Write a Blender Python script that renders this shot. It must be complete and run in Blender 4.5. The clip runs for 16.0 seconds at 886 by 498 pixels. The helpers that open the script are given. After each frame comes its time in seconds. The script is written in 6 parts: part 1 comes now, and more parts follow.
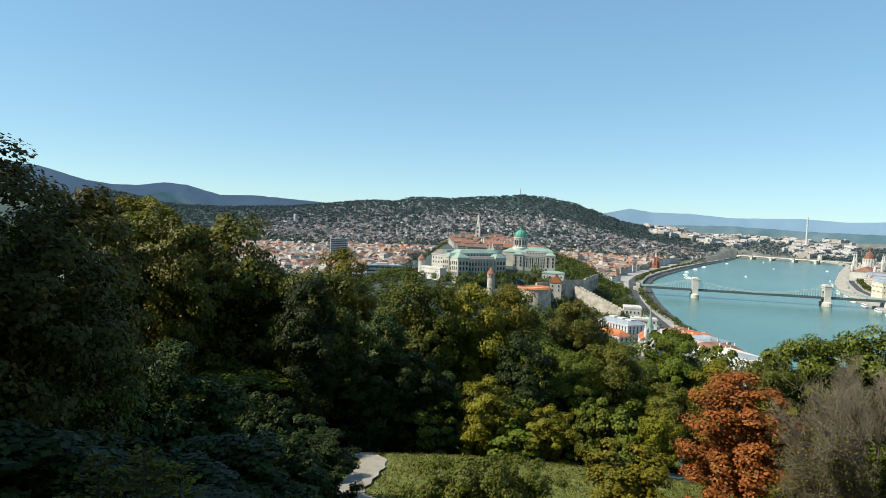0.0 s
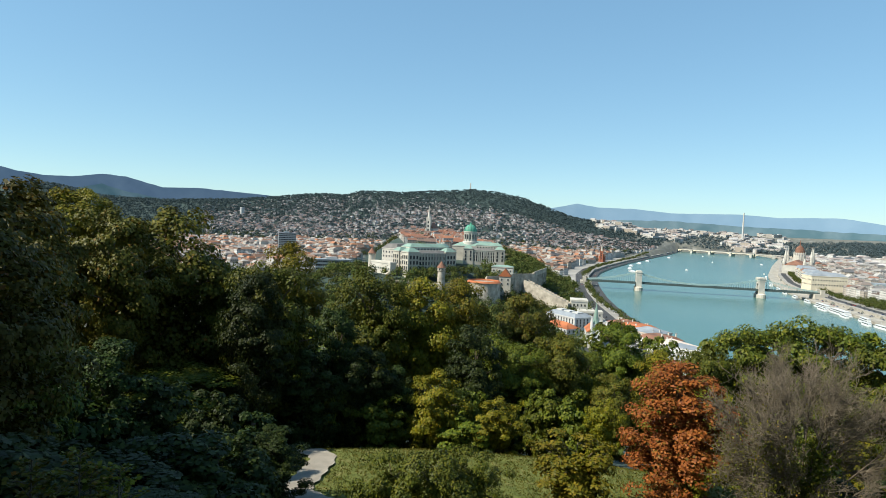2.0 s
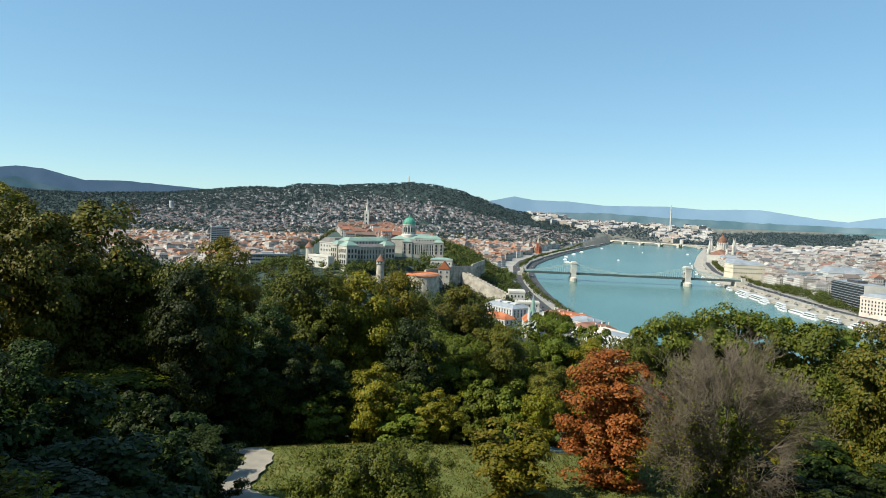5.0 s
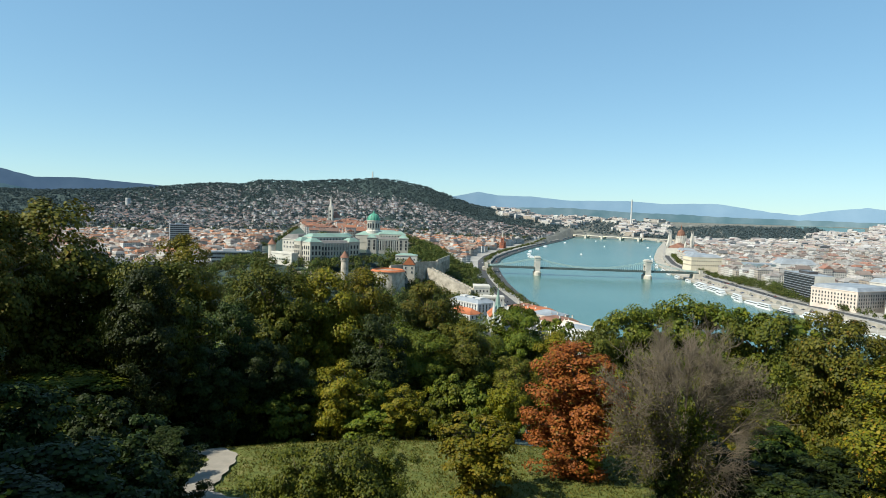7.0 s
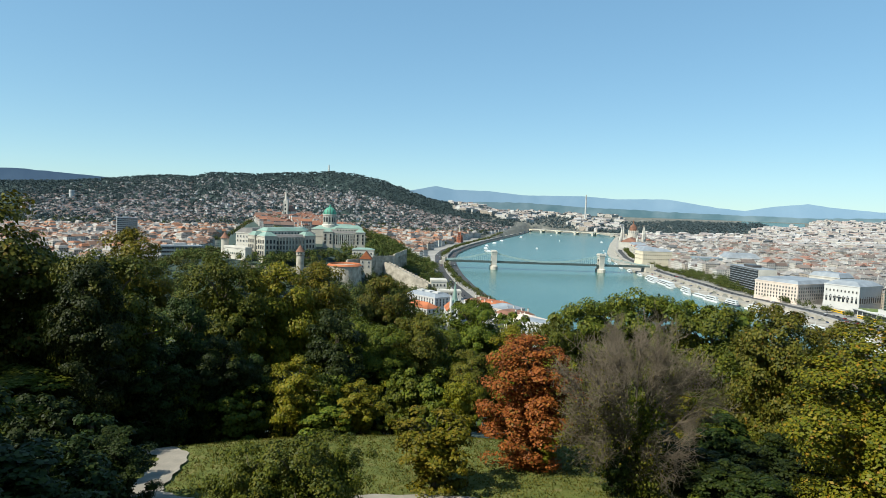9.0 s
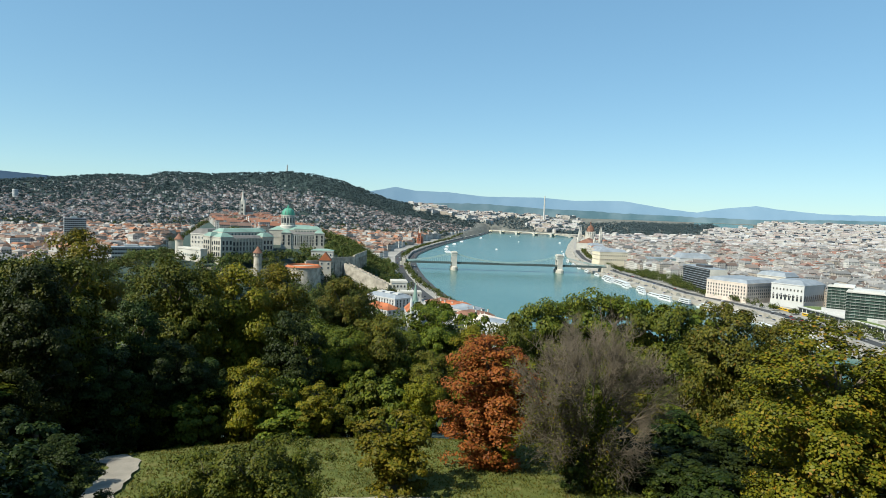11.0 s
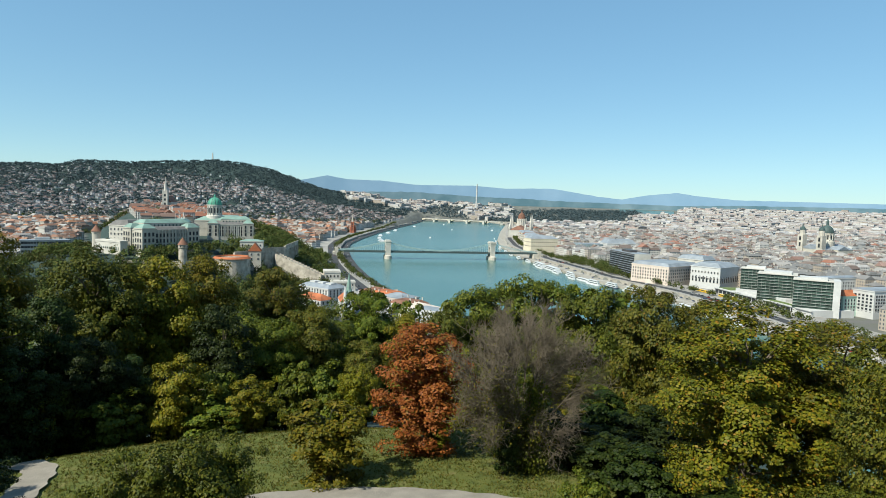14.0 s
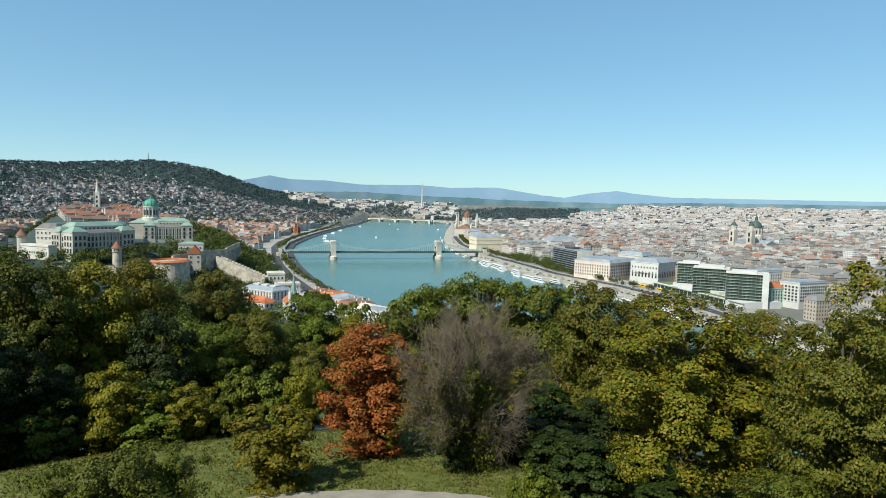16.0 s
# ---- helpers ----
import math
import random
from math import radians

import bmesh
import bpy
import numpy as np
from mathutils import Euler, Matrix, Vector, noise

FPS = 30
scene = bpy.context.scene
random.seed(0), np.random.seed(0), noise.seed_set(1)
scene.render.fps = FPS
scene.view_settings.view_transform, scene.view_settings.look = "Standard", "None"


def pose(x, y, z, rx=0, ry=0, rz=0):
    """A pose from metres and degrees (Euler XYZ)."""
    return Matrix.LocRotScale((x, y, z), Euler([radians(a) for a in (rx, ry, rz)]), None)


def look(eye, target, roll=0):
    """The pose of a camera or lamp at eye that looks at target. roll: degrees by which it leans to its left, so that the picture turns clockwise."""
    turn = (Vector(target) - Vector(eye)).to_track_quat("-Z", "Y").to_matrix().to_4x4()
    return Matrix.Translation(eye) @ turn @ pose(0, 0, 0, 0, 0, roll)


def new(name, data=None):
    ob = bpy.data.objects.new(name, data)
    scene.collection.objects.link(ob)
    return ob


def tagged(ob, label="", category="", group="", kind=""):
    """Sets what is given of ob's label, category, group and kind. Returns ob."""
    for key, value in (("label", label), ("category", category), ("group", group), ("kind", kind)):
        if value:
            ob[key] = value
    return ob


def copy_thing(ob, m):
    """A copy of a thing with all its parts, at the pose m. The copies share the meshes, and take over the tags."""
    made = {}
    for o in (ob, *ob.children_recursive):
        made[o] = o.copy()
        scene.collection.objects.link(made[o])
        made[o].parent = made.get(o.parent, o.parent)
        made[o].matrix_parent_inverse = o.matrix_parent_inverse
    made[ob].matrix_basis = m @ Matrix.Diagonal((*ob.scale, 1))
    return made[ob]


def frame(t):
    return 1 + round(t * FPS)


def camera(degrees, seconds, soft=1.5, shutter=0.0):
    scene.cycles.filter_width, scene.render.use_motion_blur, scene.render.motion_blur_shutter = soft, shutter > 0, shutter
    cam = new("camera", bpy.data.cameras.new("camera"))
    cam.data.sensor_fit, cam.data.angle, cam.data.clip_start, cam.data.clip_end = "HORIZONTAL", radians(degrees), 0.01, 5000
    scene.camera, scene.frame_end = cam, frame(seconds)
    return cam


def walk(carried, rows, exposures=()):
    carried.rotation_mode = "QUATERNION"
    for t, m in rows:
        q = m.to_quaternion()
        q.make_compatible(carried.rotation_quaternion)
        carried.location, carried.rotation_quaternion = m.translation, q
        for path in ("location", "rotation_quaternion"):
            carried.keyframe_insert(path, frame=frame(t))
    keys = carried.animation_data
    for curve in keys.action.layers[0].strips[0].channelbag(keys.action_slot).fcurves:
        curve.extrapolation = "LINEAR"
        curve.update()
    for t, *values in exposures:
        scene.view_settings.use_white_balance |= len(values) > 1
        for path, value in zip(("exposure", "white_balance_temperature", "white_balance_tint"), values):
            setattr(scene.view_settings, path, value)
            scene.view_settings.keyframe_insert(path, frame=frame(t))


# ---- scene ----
cam = camera(71.45, 16.0, soft=0.6)
# seconds, heading east of north, pitch, lean to the left
ROWS = [
    (0, -33.14, -2.11, 2.23), (0.5, -32.08, -2.22, 2.50), (1, -31.08, -2.22, 2.33), (1.5, -29.92, -2.20, 2.35),
    (2, -28.51, -2.46, 2.39), (2.5, -28.21, -2.35, 2.33), (3, -27.14, -2.62, 2.37), (3.5, -25.51, -2.87, 2.28),
    (4, -24.62, -2.53, 2.19), (4.5, -23.81, -2.75, 2.13), (5, -22.81, -2.89, 2.11), (7.5, -18.48, -3.31, 1.87),
    (8, -17.25, -3.46, 2.12), (8.5, -16.23, -3.58, 2.08), (9, -15.53, -3.60, 1.98), (11.5, -10.99, -3.40, 1.89),
    (12, -10.20, -3.51, 1.61), (12.5, -8.90, -3.54, 1.80), (13, -7.21, -3.64, 1.91), (13.5, -6.25, -4.12, 1.81),
    (14, -5.63, -4.25, 1.70), (14.5, -4.80, -4.39, 1.32), (15, -3.76, -4.79, 1.40), (15.5, -2.10, -4.60, 1.06),
    (16, -0.63, -4.18, 1.22),
]
EYE_Z = 107.0


def eye_at(t):
    s = t / 16.0
    return Vector((0.36 * s, 0.06 * s, EYE_Z))


def aim(t, yaw, pitch, lean):
    e, a, b = eye_at(t), radians(yaw), radians(pitch)
    return look(e, e + Vector((math.sin(a) * math.cos(b), math.cos(a) * math.cos(b), math.sin(b))), lean)


walk(cam, [(t, aim(t, y, p, r)) for t, y, p, r in ROWS], [(0.0, 0.74, 6130, 6.0), (16.0, 0.57, 5900, 3.0)])

# ---- light: early afternoon sun from the south-west, clear sky ----
SUN_AZ, SUN_EL = 225.0, 45.0
world = bpy.data.worlds.new("sky")
scene.world = world
world.use_nodes = True
wn = world.node_tree.nodes
sky = wn.new("ShaderNodeTexSky")
sky.sky_type, sky.sun_disc = "NISHITA", False
sky.sun_elevation, sky.sun_rotation = radians(SUN_EL), radians(SUN_AZ)
sky.air_density, sky.dust_density, sky.ozone_density, sky.altitude = 1.0, 0.1, 1.2, 1200
wn["Background"].inputs["Strength"].default_value = 0.193
gam = wn.new("ShaderNodeGamma")
gam.inputs["Gamma"].default_value = 0.48
tone = wn.new("ShaderNodeHueSaturation")
tone.inputs["Saturation"].default_value = 1.35
world.node_tree.links.new(sky.outputs[0], gam.inputs["Color"])
world.node_tree.links.new(gam.outputs[0], tone.inputs["Color"])
tint = wn.new("ShaderNodeMix")
tint.data_type, tint.blend_type = "RGBA", "MULTIPLY"
tint.inputs[0].default_value = 1.0
tint.inputs[7].default_value = (0.85, 1.05, 1.10, 1)
world.node_tree.links.new(tone.outputs[0], tint.inputs[6])
world.node_tree.links.new(tint.outputs[2], wn["Background"].inputs["Color"])
sun_data = bpy.data.lights.new("sun", "SUN")
sun_data.energy, sun_data.angle, sun_data.color = 5.0, radians(0.5), (1.0, 0.91, 0.76)
sun = new("sun", sun_data)
sa, se = radians(SUN_AZ), radians(SUN_EL)
sun.matrix_world = look((0, 0, 300), (-100 * math.sin(sa) * math.cos(se), -100 * math.cos(sa) * math.cos(se), 300 - 100 * math.sin(se)))


# ---- materials ----
def node(m, kind, **ins):
    n = m.node_tree.nodes.new("ShaderNode" + kind)
    for k, v in ins.items():
        n.inputs[k.replace("_", " ")].default_value = v
    return n


def wire(m, a, b):
    m.node_tree.links.new(a, b)


def ramp(m, fac, stops):
    r = node(m, "ValToRGB")
    el = r.color_ramp.elements
    while len(el) < len(stops):
        el.new(0.5)
    for e, (p, c) in zip(el, stops):
        e.position, e.color = p, (*c, 1)
    wire(m, fac, r.inputs[0])
    return r.outputs[0]


def place(m):
    return node(m, "NewGeometry").outputs["Position"]


def noise_at(m, scale, detail=4.0, vec=None):
    n = node(m, "TexNoise", Scale=scale, Detail=detail)
    wire(m, vec or place(m), n.inputs["Vector"])
    return n.outputs["Fac"]


def mixed(m, a, b, fac, kind="MIX"):
    n = m.node_tree.nodes.new("ShaderNodeMix")
    n.data_type, n.blend_type = "RGBA", kind
    for sock, v in ((n.inputs[0], fac), (n.inputs[6], a), (n.inputs[7], b)):
        if isinstance(v, (int, float)):
            sock.default_value = v
        elif isinstance(v, tuple):
            sock.default_value = (*v, 1)
        else:
            wire(m, v, sock)
    return n.outputs[2]


def calc(m, op, a, b=0.0):
    n = m.node_tree.nodes.new("ShaderNodeMath")
    n.operation = op
    for sock, v in ((n.inputs[0], a), (n.inputs[1], b)):
        if isinstance(v, (int, float)):
            sock.default_value = v
        else:
            wire(m, v, sock)
    return n.outputs[0]


def fresh(name, rough=0.8, metal=0.0):
    m = bpy.data.materials.new(name)
    m.use_nodes = True
    b = m.node_tree.nodes["Principled BSDF"]
    b.inputs["Roughness"].default_value, b.inputs["Metallic"].default_value = rough, metal
    b.inputs["Specular IOR Level"].default_value = 0.3
    return m, b


def plain(name, color, rough=0.8, metal=0.0, big=0.05, small=1.5, vary=0.25, bump=0.0, island=0.0):
    """A surface with stains at one scale and grain at another, and a tint of its own for each piece."""
    m, b = fresh(name, rough, metal)
    lo, hi = tuple(c * (1 - vary) for c in color), tuple(min(1, c * (1 + vary)) for c in color)
    c1 = ramp(m, noise_at(m, big, 3), [(0.3, lo), (0.7, hi)])
    c2 = ramp(m, noise_at(m, small, 5), [(0.3, (0.8, 0.8, 0.8)), (0.7, (1.0, 1.0, 1.0))])
    c = mixed(m, c1, c2, 0.6, "MULTIPLY")
    if island:
        r = node(m, "NewGeometry").outputs["Random Per Island"]
        h = node(m, "HueSaturation")
        wire(m, calc(m, "ADD", calc(m, "MULTIPLY", r, island), 1 - island / 2), h.inputs["Value"])
        wire(m, c, h.inputs["Color"])
        c = h.outputs[0]
    wire(m, c, b.inputs["Base Color"])
    if bump:
        bp = node(m, "Bump", Strength=bump, Distance=0.1)
        wire(m, noise_at(m, small * 2, 4), bp.inputs["Height"])
        wire(m, bp.outputs[0], b.inputs["Normal"])
    return m


def island_walls(name, stops, windows=True, w=3.2, h=3.6, glass=(0.06, 0.07, 0.08)):
    """Facades far off: paint that differs from house to house, with rows of small dark windows."""
    m, b = fresh(name, 0.85)
    r = node(m, "NewGeometry").outputs["Random Per Island"]
    c = ramp(m, r, stops)
    c = mixed(m, c, ramp(m, noise_at(m, 0.15, 4), [(0.3, (0.78, 0.76, 0.72)), (0.7, (1, 1, 1))]), 0.7, "MULTIPLY")
    if windows:
        uv = node(m, "UVMap")
        sep = node(m, "SeparateXYZ")
        wire(m, uv.outputs[0], sep.inputs[0])
        fx = calc(m, "FRACT", calc(m, "DIVIDE", sep.outputs[0], w))
        fy = calc(m, "FRACT", calc(m, "DIVIDE", sep.outputs[1], h))
        ix = calc(m, "LESS_THAN", calc(m, "ABSOLUTE", calc(m, "SUBTRACT", fx, 0.5)), 0.2)
        iy = calc(m, "LESS_THAN", calc(m, "ABSOLUTE", calc(m, "SUBTRACT", fy, 0.5)), 0.27)
        c = mixed(m, c, glass, calc(m, "MULTIPLY", ix, iy))
    wire(m, c, b.inputs["Base Color"])
    return m


def leafy(name, stops, through_light=0.15, rough=0.55, cast=(0.82, 0.65, 0.46)):
    m, b = fresh(name, rough)
    b.inputs["Specular IOR Level"].default_value = 0.15
    g = node(m, "NewGeometry")
    oi = node(m, "ObjectInfo")
    c = ramp(m, g.outputs["Random Per Island"], stops)
    c = mixed(m, c, ramp(m, noise_at(m, 0.6, 3), [(0.3, (0.6, 0.6, 0.6)), (0.7, (1.0, 1.0, 1.0))]), 0.6, "MULTIPLY")
    h = node(m, "HueSaturation")
    c = mixed(m, c, cast, 1.0, "MULTIPLY")
    wire(m, calc(m, "ADD", calc(m, "MULTIPLY", oi.outputs["Random"], 0.5), 0.75), h.inputs["Value"])
    wire(m, calc(m, "ADD", calc(m, "MULTIPLY", oi.outputs["Random"], 0.03), 0.485), h.inputs["Hue"])
    wire(m, c, h.inputs["Color"])
    wire(m, h.outputs[0], b.inputs["Base Color"])
    t = node(m, "BsdfTranslucent")
    wire(m, h.outputs[0], t.inputs["Color"])
    mx = node(m, "MixShader", Fac=through_light)
    wire(m, b.outputs[0], mx.inputs[1])
    wire(m, t.outputs[0], mx.inputs[2])
    wire(m, mx.outputs[0], m.node_tree.nodes["Material Output"].inputs["Surface"])
    return m


# distant haze painted as colour, with a faint glow that no lamp gives
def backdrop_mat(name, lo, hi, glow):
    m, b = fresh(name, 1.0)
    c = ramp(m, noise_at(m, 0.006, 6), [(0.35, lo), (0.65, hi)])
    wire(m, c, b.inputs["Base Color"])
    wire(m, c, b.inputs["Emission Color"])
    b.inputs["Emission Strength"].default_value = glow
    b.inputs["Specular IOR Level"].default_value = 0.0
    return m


M_STONE = plain("pale_stone", (0.46, 0.42, 0.35), 0.85, 0, 0.08, 1.2, 0.2, 0.2)
M_STONE_W = plain("white_stone", (0.49, 0.46, 0.40), 0.85, 0, 0.08, 1.2, 0.15)
M_PALACE = plain("palace_stone", (0.40, 0.37, 0.31), 0.85, 0, 0.06, 0.9, 0.22)
M_RUBBLE = plain("rubble_stone", (0.40, 0.35, 0.28), 0.9, 0, 0.2, 1.0, 0.35, 0.5)
M_COPPER = plain("green_copper", (0.20, 0.285, 0.235), 0.6, 0, 0.1, 0.6, 0.2)
M_SLATE = plain("palace_slate", (0.15, 0.14, 0.13), 0.85, 0, 0.2, 1.2, 0.2)
M_DOME = plain("dome_copper", (0.09, 0.30, 0.20), 0.55, 0, 0.2, 0.8, 0.2)
M_DARKCOPPER = plain("dark_copper", (0.06, 0.09, 0.082), 0.6, 0, 0.1, 0.6, 0.25)
M_REDTILE = plain("red_roof_tile", (0.36, 0.12, 0.05), 0.85, 0, 0.1, 1.5, 0.3, 0.2)
M_BROWNTILE = plain("brown_roof_tile", (0.20, 0.10, 0.065), 0.85, 0, 0.1, 1.5, 0.3, 0.2)
M_GREYROOF = plain("grey_metal_roof", (0.26, 0.28, 0.30), 0.55, 0.1, 0.1, 0.7, 0.2)
M_GLASS_D = plain("dark_window", (0.03, 0.035, 0.04), 0.15, 0, 0.3, 2, 0.3)
M_GLASS_G = plain("green_glass", (0.055, 0.085, 0.068), 0.2, 0, 0.12, 0.8, 0.5)
M_WHITE = plain("white_render", (0.50, 0.49, 0.465), 0.8, 0, 0.1, 1.0, 0.08)
M_CREAM = plain("cream_render", (0.62, 0.54, 0.40), 0.85, 0, 0.1, 1.0, 0.12)
M_PINK = plain("pink_render", (0.60, 0.50, 0.42), 0.85, 0, 0.1, 1.0, 0.12)
M_DARKBOX = plain("dark_bronze_cladding", (0.07, 0.065, 0.065), 0.4, 0, 0.2, 1.0, 0.2)
M_ASPHALT = plain("asphalt", (0.055, 0.055, 0.056), 0.9, 0, 0.05, 2.0, 0.2)
M_PAVE = plain("stone_paving", (0.30, 0.28, 0.25), 0.9, 0, 0.05, 1.0, 0.2)
M_QUAY = plain("quay_stone", (0.34, 0.31, 0.26), 0.9, 0, 0.1, 0.8, 0.25)
M_IRON = plain("painted_iron", (0.09, 0.115, 0.11), 0.5, 0.3, 0.3, 2.0, 0.2)
M_CHAINPALE = plain("pale_green_iron", (0.34, 0.45, 0.42), 0.5, 0.1, 0.3, 2.0, 0.1)
M_SHIP = plain("white_ship_paint", (0.64, 0.64, 0.63), 0.4, 0, 0.3, 2.0, 0.05)
M_SHIPDARK = plain("dark_hull_paint", (0.05, 0.06, 0.09), 0.4, 0, 0.3, 2.0, 0.2)
M_YELLOW = plain("yellow_tram_paint", (0.72, 0.45, 0.02), 0.4, 0, 0.3, 2.0, 0.1)
M_BARK = plain("bark", (0.11, 0.085, 0.06), 0.95, 0, 1.5, 12.0, 0.35, 0.6)
M_TWIG = plain("grey_twig", (0.135, 0.108, 0.075), 0.95, 0, 0.8, 8.0, 0.3)
M_GRAVEL = plain("gravel_path", (0.30, 0.265, 0.215), 0.95, 0, 0.8, 18.0, 0.15, 0.6)
M_REDBRICK = plain("red_brickwork", (0.33, 0.12, 0.07), 0.9, 0, 0.2, 1.5, 0.2)

WALL_STOPS = [(0.0, (0.54, 0.52, 0.48)), (0.2, (0.38, 0.33, 0.27)), (0.4, (0.60, 0.585, 0.55)), (0.55, (0.35, 0.29, 0.23)), (0.7, (0.50, 0.45, 0.39)), (0.85, (0.62, 0.61, 0.58)), (1.0, (0.36, 0.32, 0.28))]
M_WALLS = island_walls("city_facades", WALL_STOPS)
# villa walls and roofs greyed in their colour for haze over the hills
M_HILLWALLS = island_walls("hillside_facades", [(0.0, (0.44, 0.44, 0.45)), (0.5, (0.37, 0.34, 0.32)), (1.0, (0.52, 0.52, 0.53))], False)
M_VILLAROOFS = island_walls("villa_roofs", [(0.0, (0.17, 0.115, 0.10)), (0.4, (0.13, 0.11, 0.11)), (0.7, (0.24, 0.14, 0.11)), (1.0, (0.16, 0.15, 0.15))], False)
M_ROOFS = island_walls("city_roofs", [(0.0, (0.24, 0.125, 0.08)), (0.2, (0.17, 0.12, 0.095)), (0.4, (0.34, 0.15, 0.08)), (0.5, (0.24, 0.22, 0.20)), (0.7, (0.36, 0.34, 0.32)), (0.85, (0.20, 0.14, 0.11)), (1.0, (0.42, 0.20, 0.10))], False)
M_PESTROOFS = island_walls("pest_roofs", [(0.0, (0.17, 0.115, 0.09)), (0.15, (0.27, 0.255, 0.24)), (0.3, (0.13, 0.095, 0.08)), (0.45, (0.36, 0.34, 0.32)), (0.6, (0.17, 0.165, 0.16)), (0.75, (0.26, 0.12, 0.08)), (0.85, (0.40, 0.38, 0.36)), (1.0, (0.11, 0.11, 0.115))], False)
# roofs out on the plain, paled in colour for distance haze
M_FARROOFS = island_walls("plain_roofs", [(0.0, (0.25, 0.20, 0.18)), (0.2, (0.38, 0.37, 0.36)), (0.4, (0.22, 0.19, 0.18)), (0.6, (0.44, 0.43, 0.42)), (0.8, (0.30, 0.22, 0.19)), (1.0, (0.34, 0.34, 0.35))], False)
M_CASTLEROOFS = island_walls("castle_town_roofs", [(0.0, (0.27, 0.115, 0.07)), (0.35, (0.19, 0.095, 0.065)), (0.6, (0.17, 0.12, 0.10)), (0.8, (0.31, 0.13, 0.07)), (1.0, (0.20, 0.13, 0.105))], False)

M_L_GREEN = leafy("green_leaves", [(0.0, (0.055, 0.10, 0.012)), (0.5, (0.10, 0.155, 0.018)), (1.0, (0.17, 0.21, 0.02))])
M_L_MAPLE = leafy("maple_leaves", [(0.0, (0.07, 0.105, 0.009)), (0.6, (0.145, 0.17, 0.012)), (0.9, (0.22, 0.205, 0.018)), (1.0, (0.27, 0.15, 0.02))])
M_L_YELLOW = leafy("yellow_green_leaves", [(0.0, (0.11, 0.155, 0.010)), (0.5, (0.185, 0.22, 0.014)), (1.0, (0.27, 0.265, 0.02))])
# dark green foliage, lowered further in colour to stand for deep shade
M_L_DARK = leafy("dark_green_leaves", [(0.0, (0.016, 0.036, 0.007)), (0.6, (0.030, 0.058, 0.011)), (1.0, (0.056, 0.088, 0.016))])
M_L_OLIVE = leafy("olive_leaves", [(0.0, (0.062, 0.085, 0.012)), (0.6, (0.108, 0.128, 0.018)), (0.95, (0.155, 0.16, 0.022)), (1.0, (0.20, 0.12, 0.02))])
M_L_ORANGE = leafy("orange_leaves", [(0.0, (0.22, 0.09, 0.024)), (0.5, (0.40, 0.18, 0.045)), (0.85, (0.48, 0.25, 0.065)), (0.93, (0.30, 0.20, 0.04)), (1.0, (0.11, 0.12, 0.02))], 0.25)
M_L_FAR = leafy("far_tree_leaves", [(0.0, (0.05, 0.085, 0.02)), (0.6, (0.09, 0.13, 0.028)), (1.0, (0.15, 0.15, 0.035))], 0.2, 0.8, (0.85, 0.75, 0.75))
# blue-green set into the leaf colour for haze over distant woods
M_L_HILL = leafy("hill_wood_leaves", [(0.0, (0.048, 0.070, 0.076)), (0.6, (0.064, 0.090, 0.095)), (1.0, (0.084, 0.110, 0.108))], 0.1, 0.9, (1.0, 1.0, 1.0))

m, b = fresh("land", 0.95)
use = node(m, "Attribute")
use.attribute_name = "landuse"
sepc = node(m, "SeparateXYZ")
wire(m, use.outputs["Vector"], sepc.inputs[0])
grass = ramp(m, noise_at(m, 1.2, 6), [(0.3, (0.062, 0.078, 0.014)), (0.55, (0.098, 0.108, 0.02)), (0.75, (0.16, 0.14, 0.05))])
town = ramp(m, noise_at(m, 0.03, 5), [(0.35, (0.13, 0.125, 0.115)), (0.5, (0.12, 0.12, 0.095)), (0.7, (0.22, 0.21, 0.19))])
# wood ground tinted blue as well, for haze on the far hills
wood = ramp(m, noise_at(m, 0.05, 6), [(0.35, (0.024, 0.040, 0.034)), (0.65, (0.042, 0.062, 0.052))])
c = mixed(m, wood, grass, sepc.outputs[0])
c = mixed(m, c, town, sepc.outputs[1])
wire(m, c, b.inputs["Base Color"])
bp = node(m, "Bump", Strength=0.5, Distance=0.15)
wire(m, noise_at(m, 4.0, 6), bp.inputs["Height"])
wire(m, bp.outputs[0], b.inputs["Normal"])
M_LAND = m

m, b = fresh("river_water", 0.2)
c = ramp(m, noise_at(m, 0.004, 4), [(0.35, (0.056, 0.125, 0.108)), (0.65, (0.074, 0.150, 0.126))])
wire(m, c, b.inputs["Base Color"])
b.inputs["IOR"].default_value = 1.33
bp = node(m, "Bump", Strength=0.5, Distance=0.4)
wire(m, noise_at(m, 0.25, 5), bp.inputs["Height"])
wire(m, bp.outputs[0], b.inputs["Normal"])
M_WATER = m


# ---- mesh helpers ----
def mesh_np(name, verts, faces, mats, idx=None, uvs=None, smooth=False):
    """A mesh from arrays: verts (n, 3), faces (m, k) of one length."""
    verts, faces = np.asarray(verts, np.float32), np.asarray(faces, np.int32)
    me = bpy.data.meshes.new(name)
    k = faces.shape[1]
    me.vertices.add(len(verts))
    me.vertices.foreach_set("co", verts.ravel())
    me.loops.add(faces.size)
    me.loops.foreach_set("vertex_index", faces.ravel())
    me.polygons.add(len(faces))
    me.polygons.foreach_set("loop_start", np.arange(0, faces.size, k, dtype=np.int32))
    if idx is not None:
        me.polygons.foreach_set("material_index", np.asarray(idx, np.int32))
    if smooth:
        me.polygons.foreach_set("use_smooth", np.ones(len(faces), bool))
    for mm in mats:
        me.materials.append(mm)
    me.update(calc_edges=True)
    return me


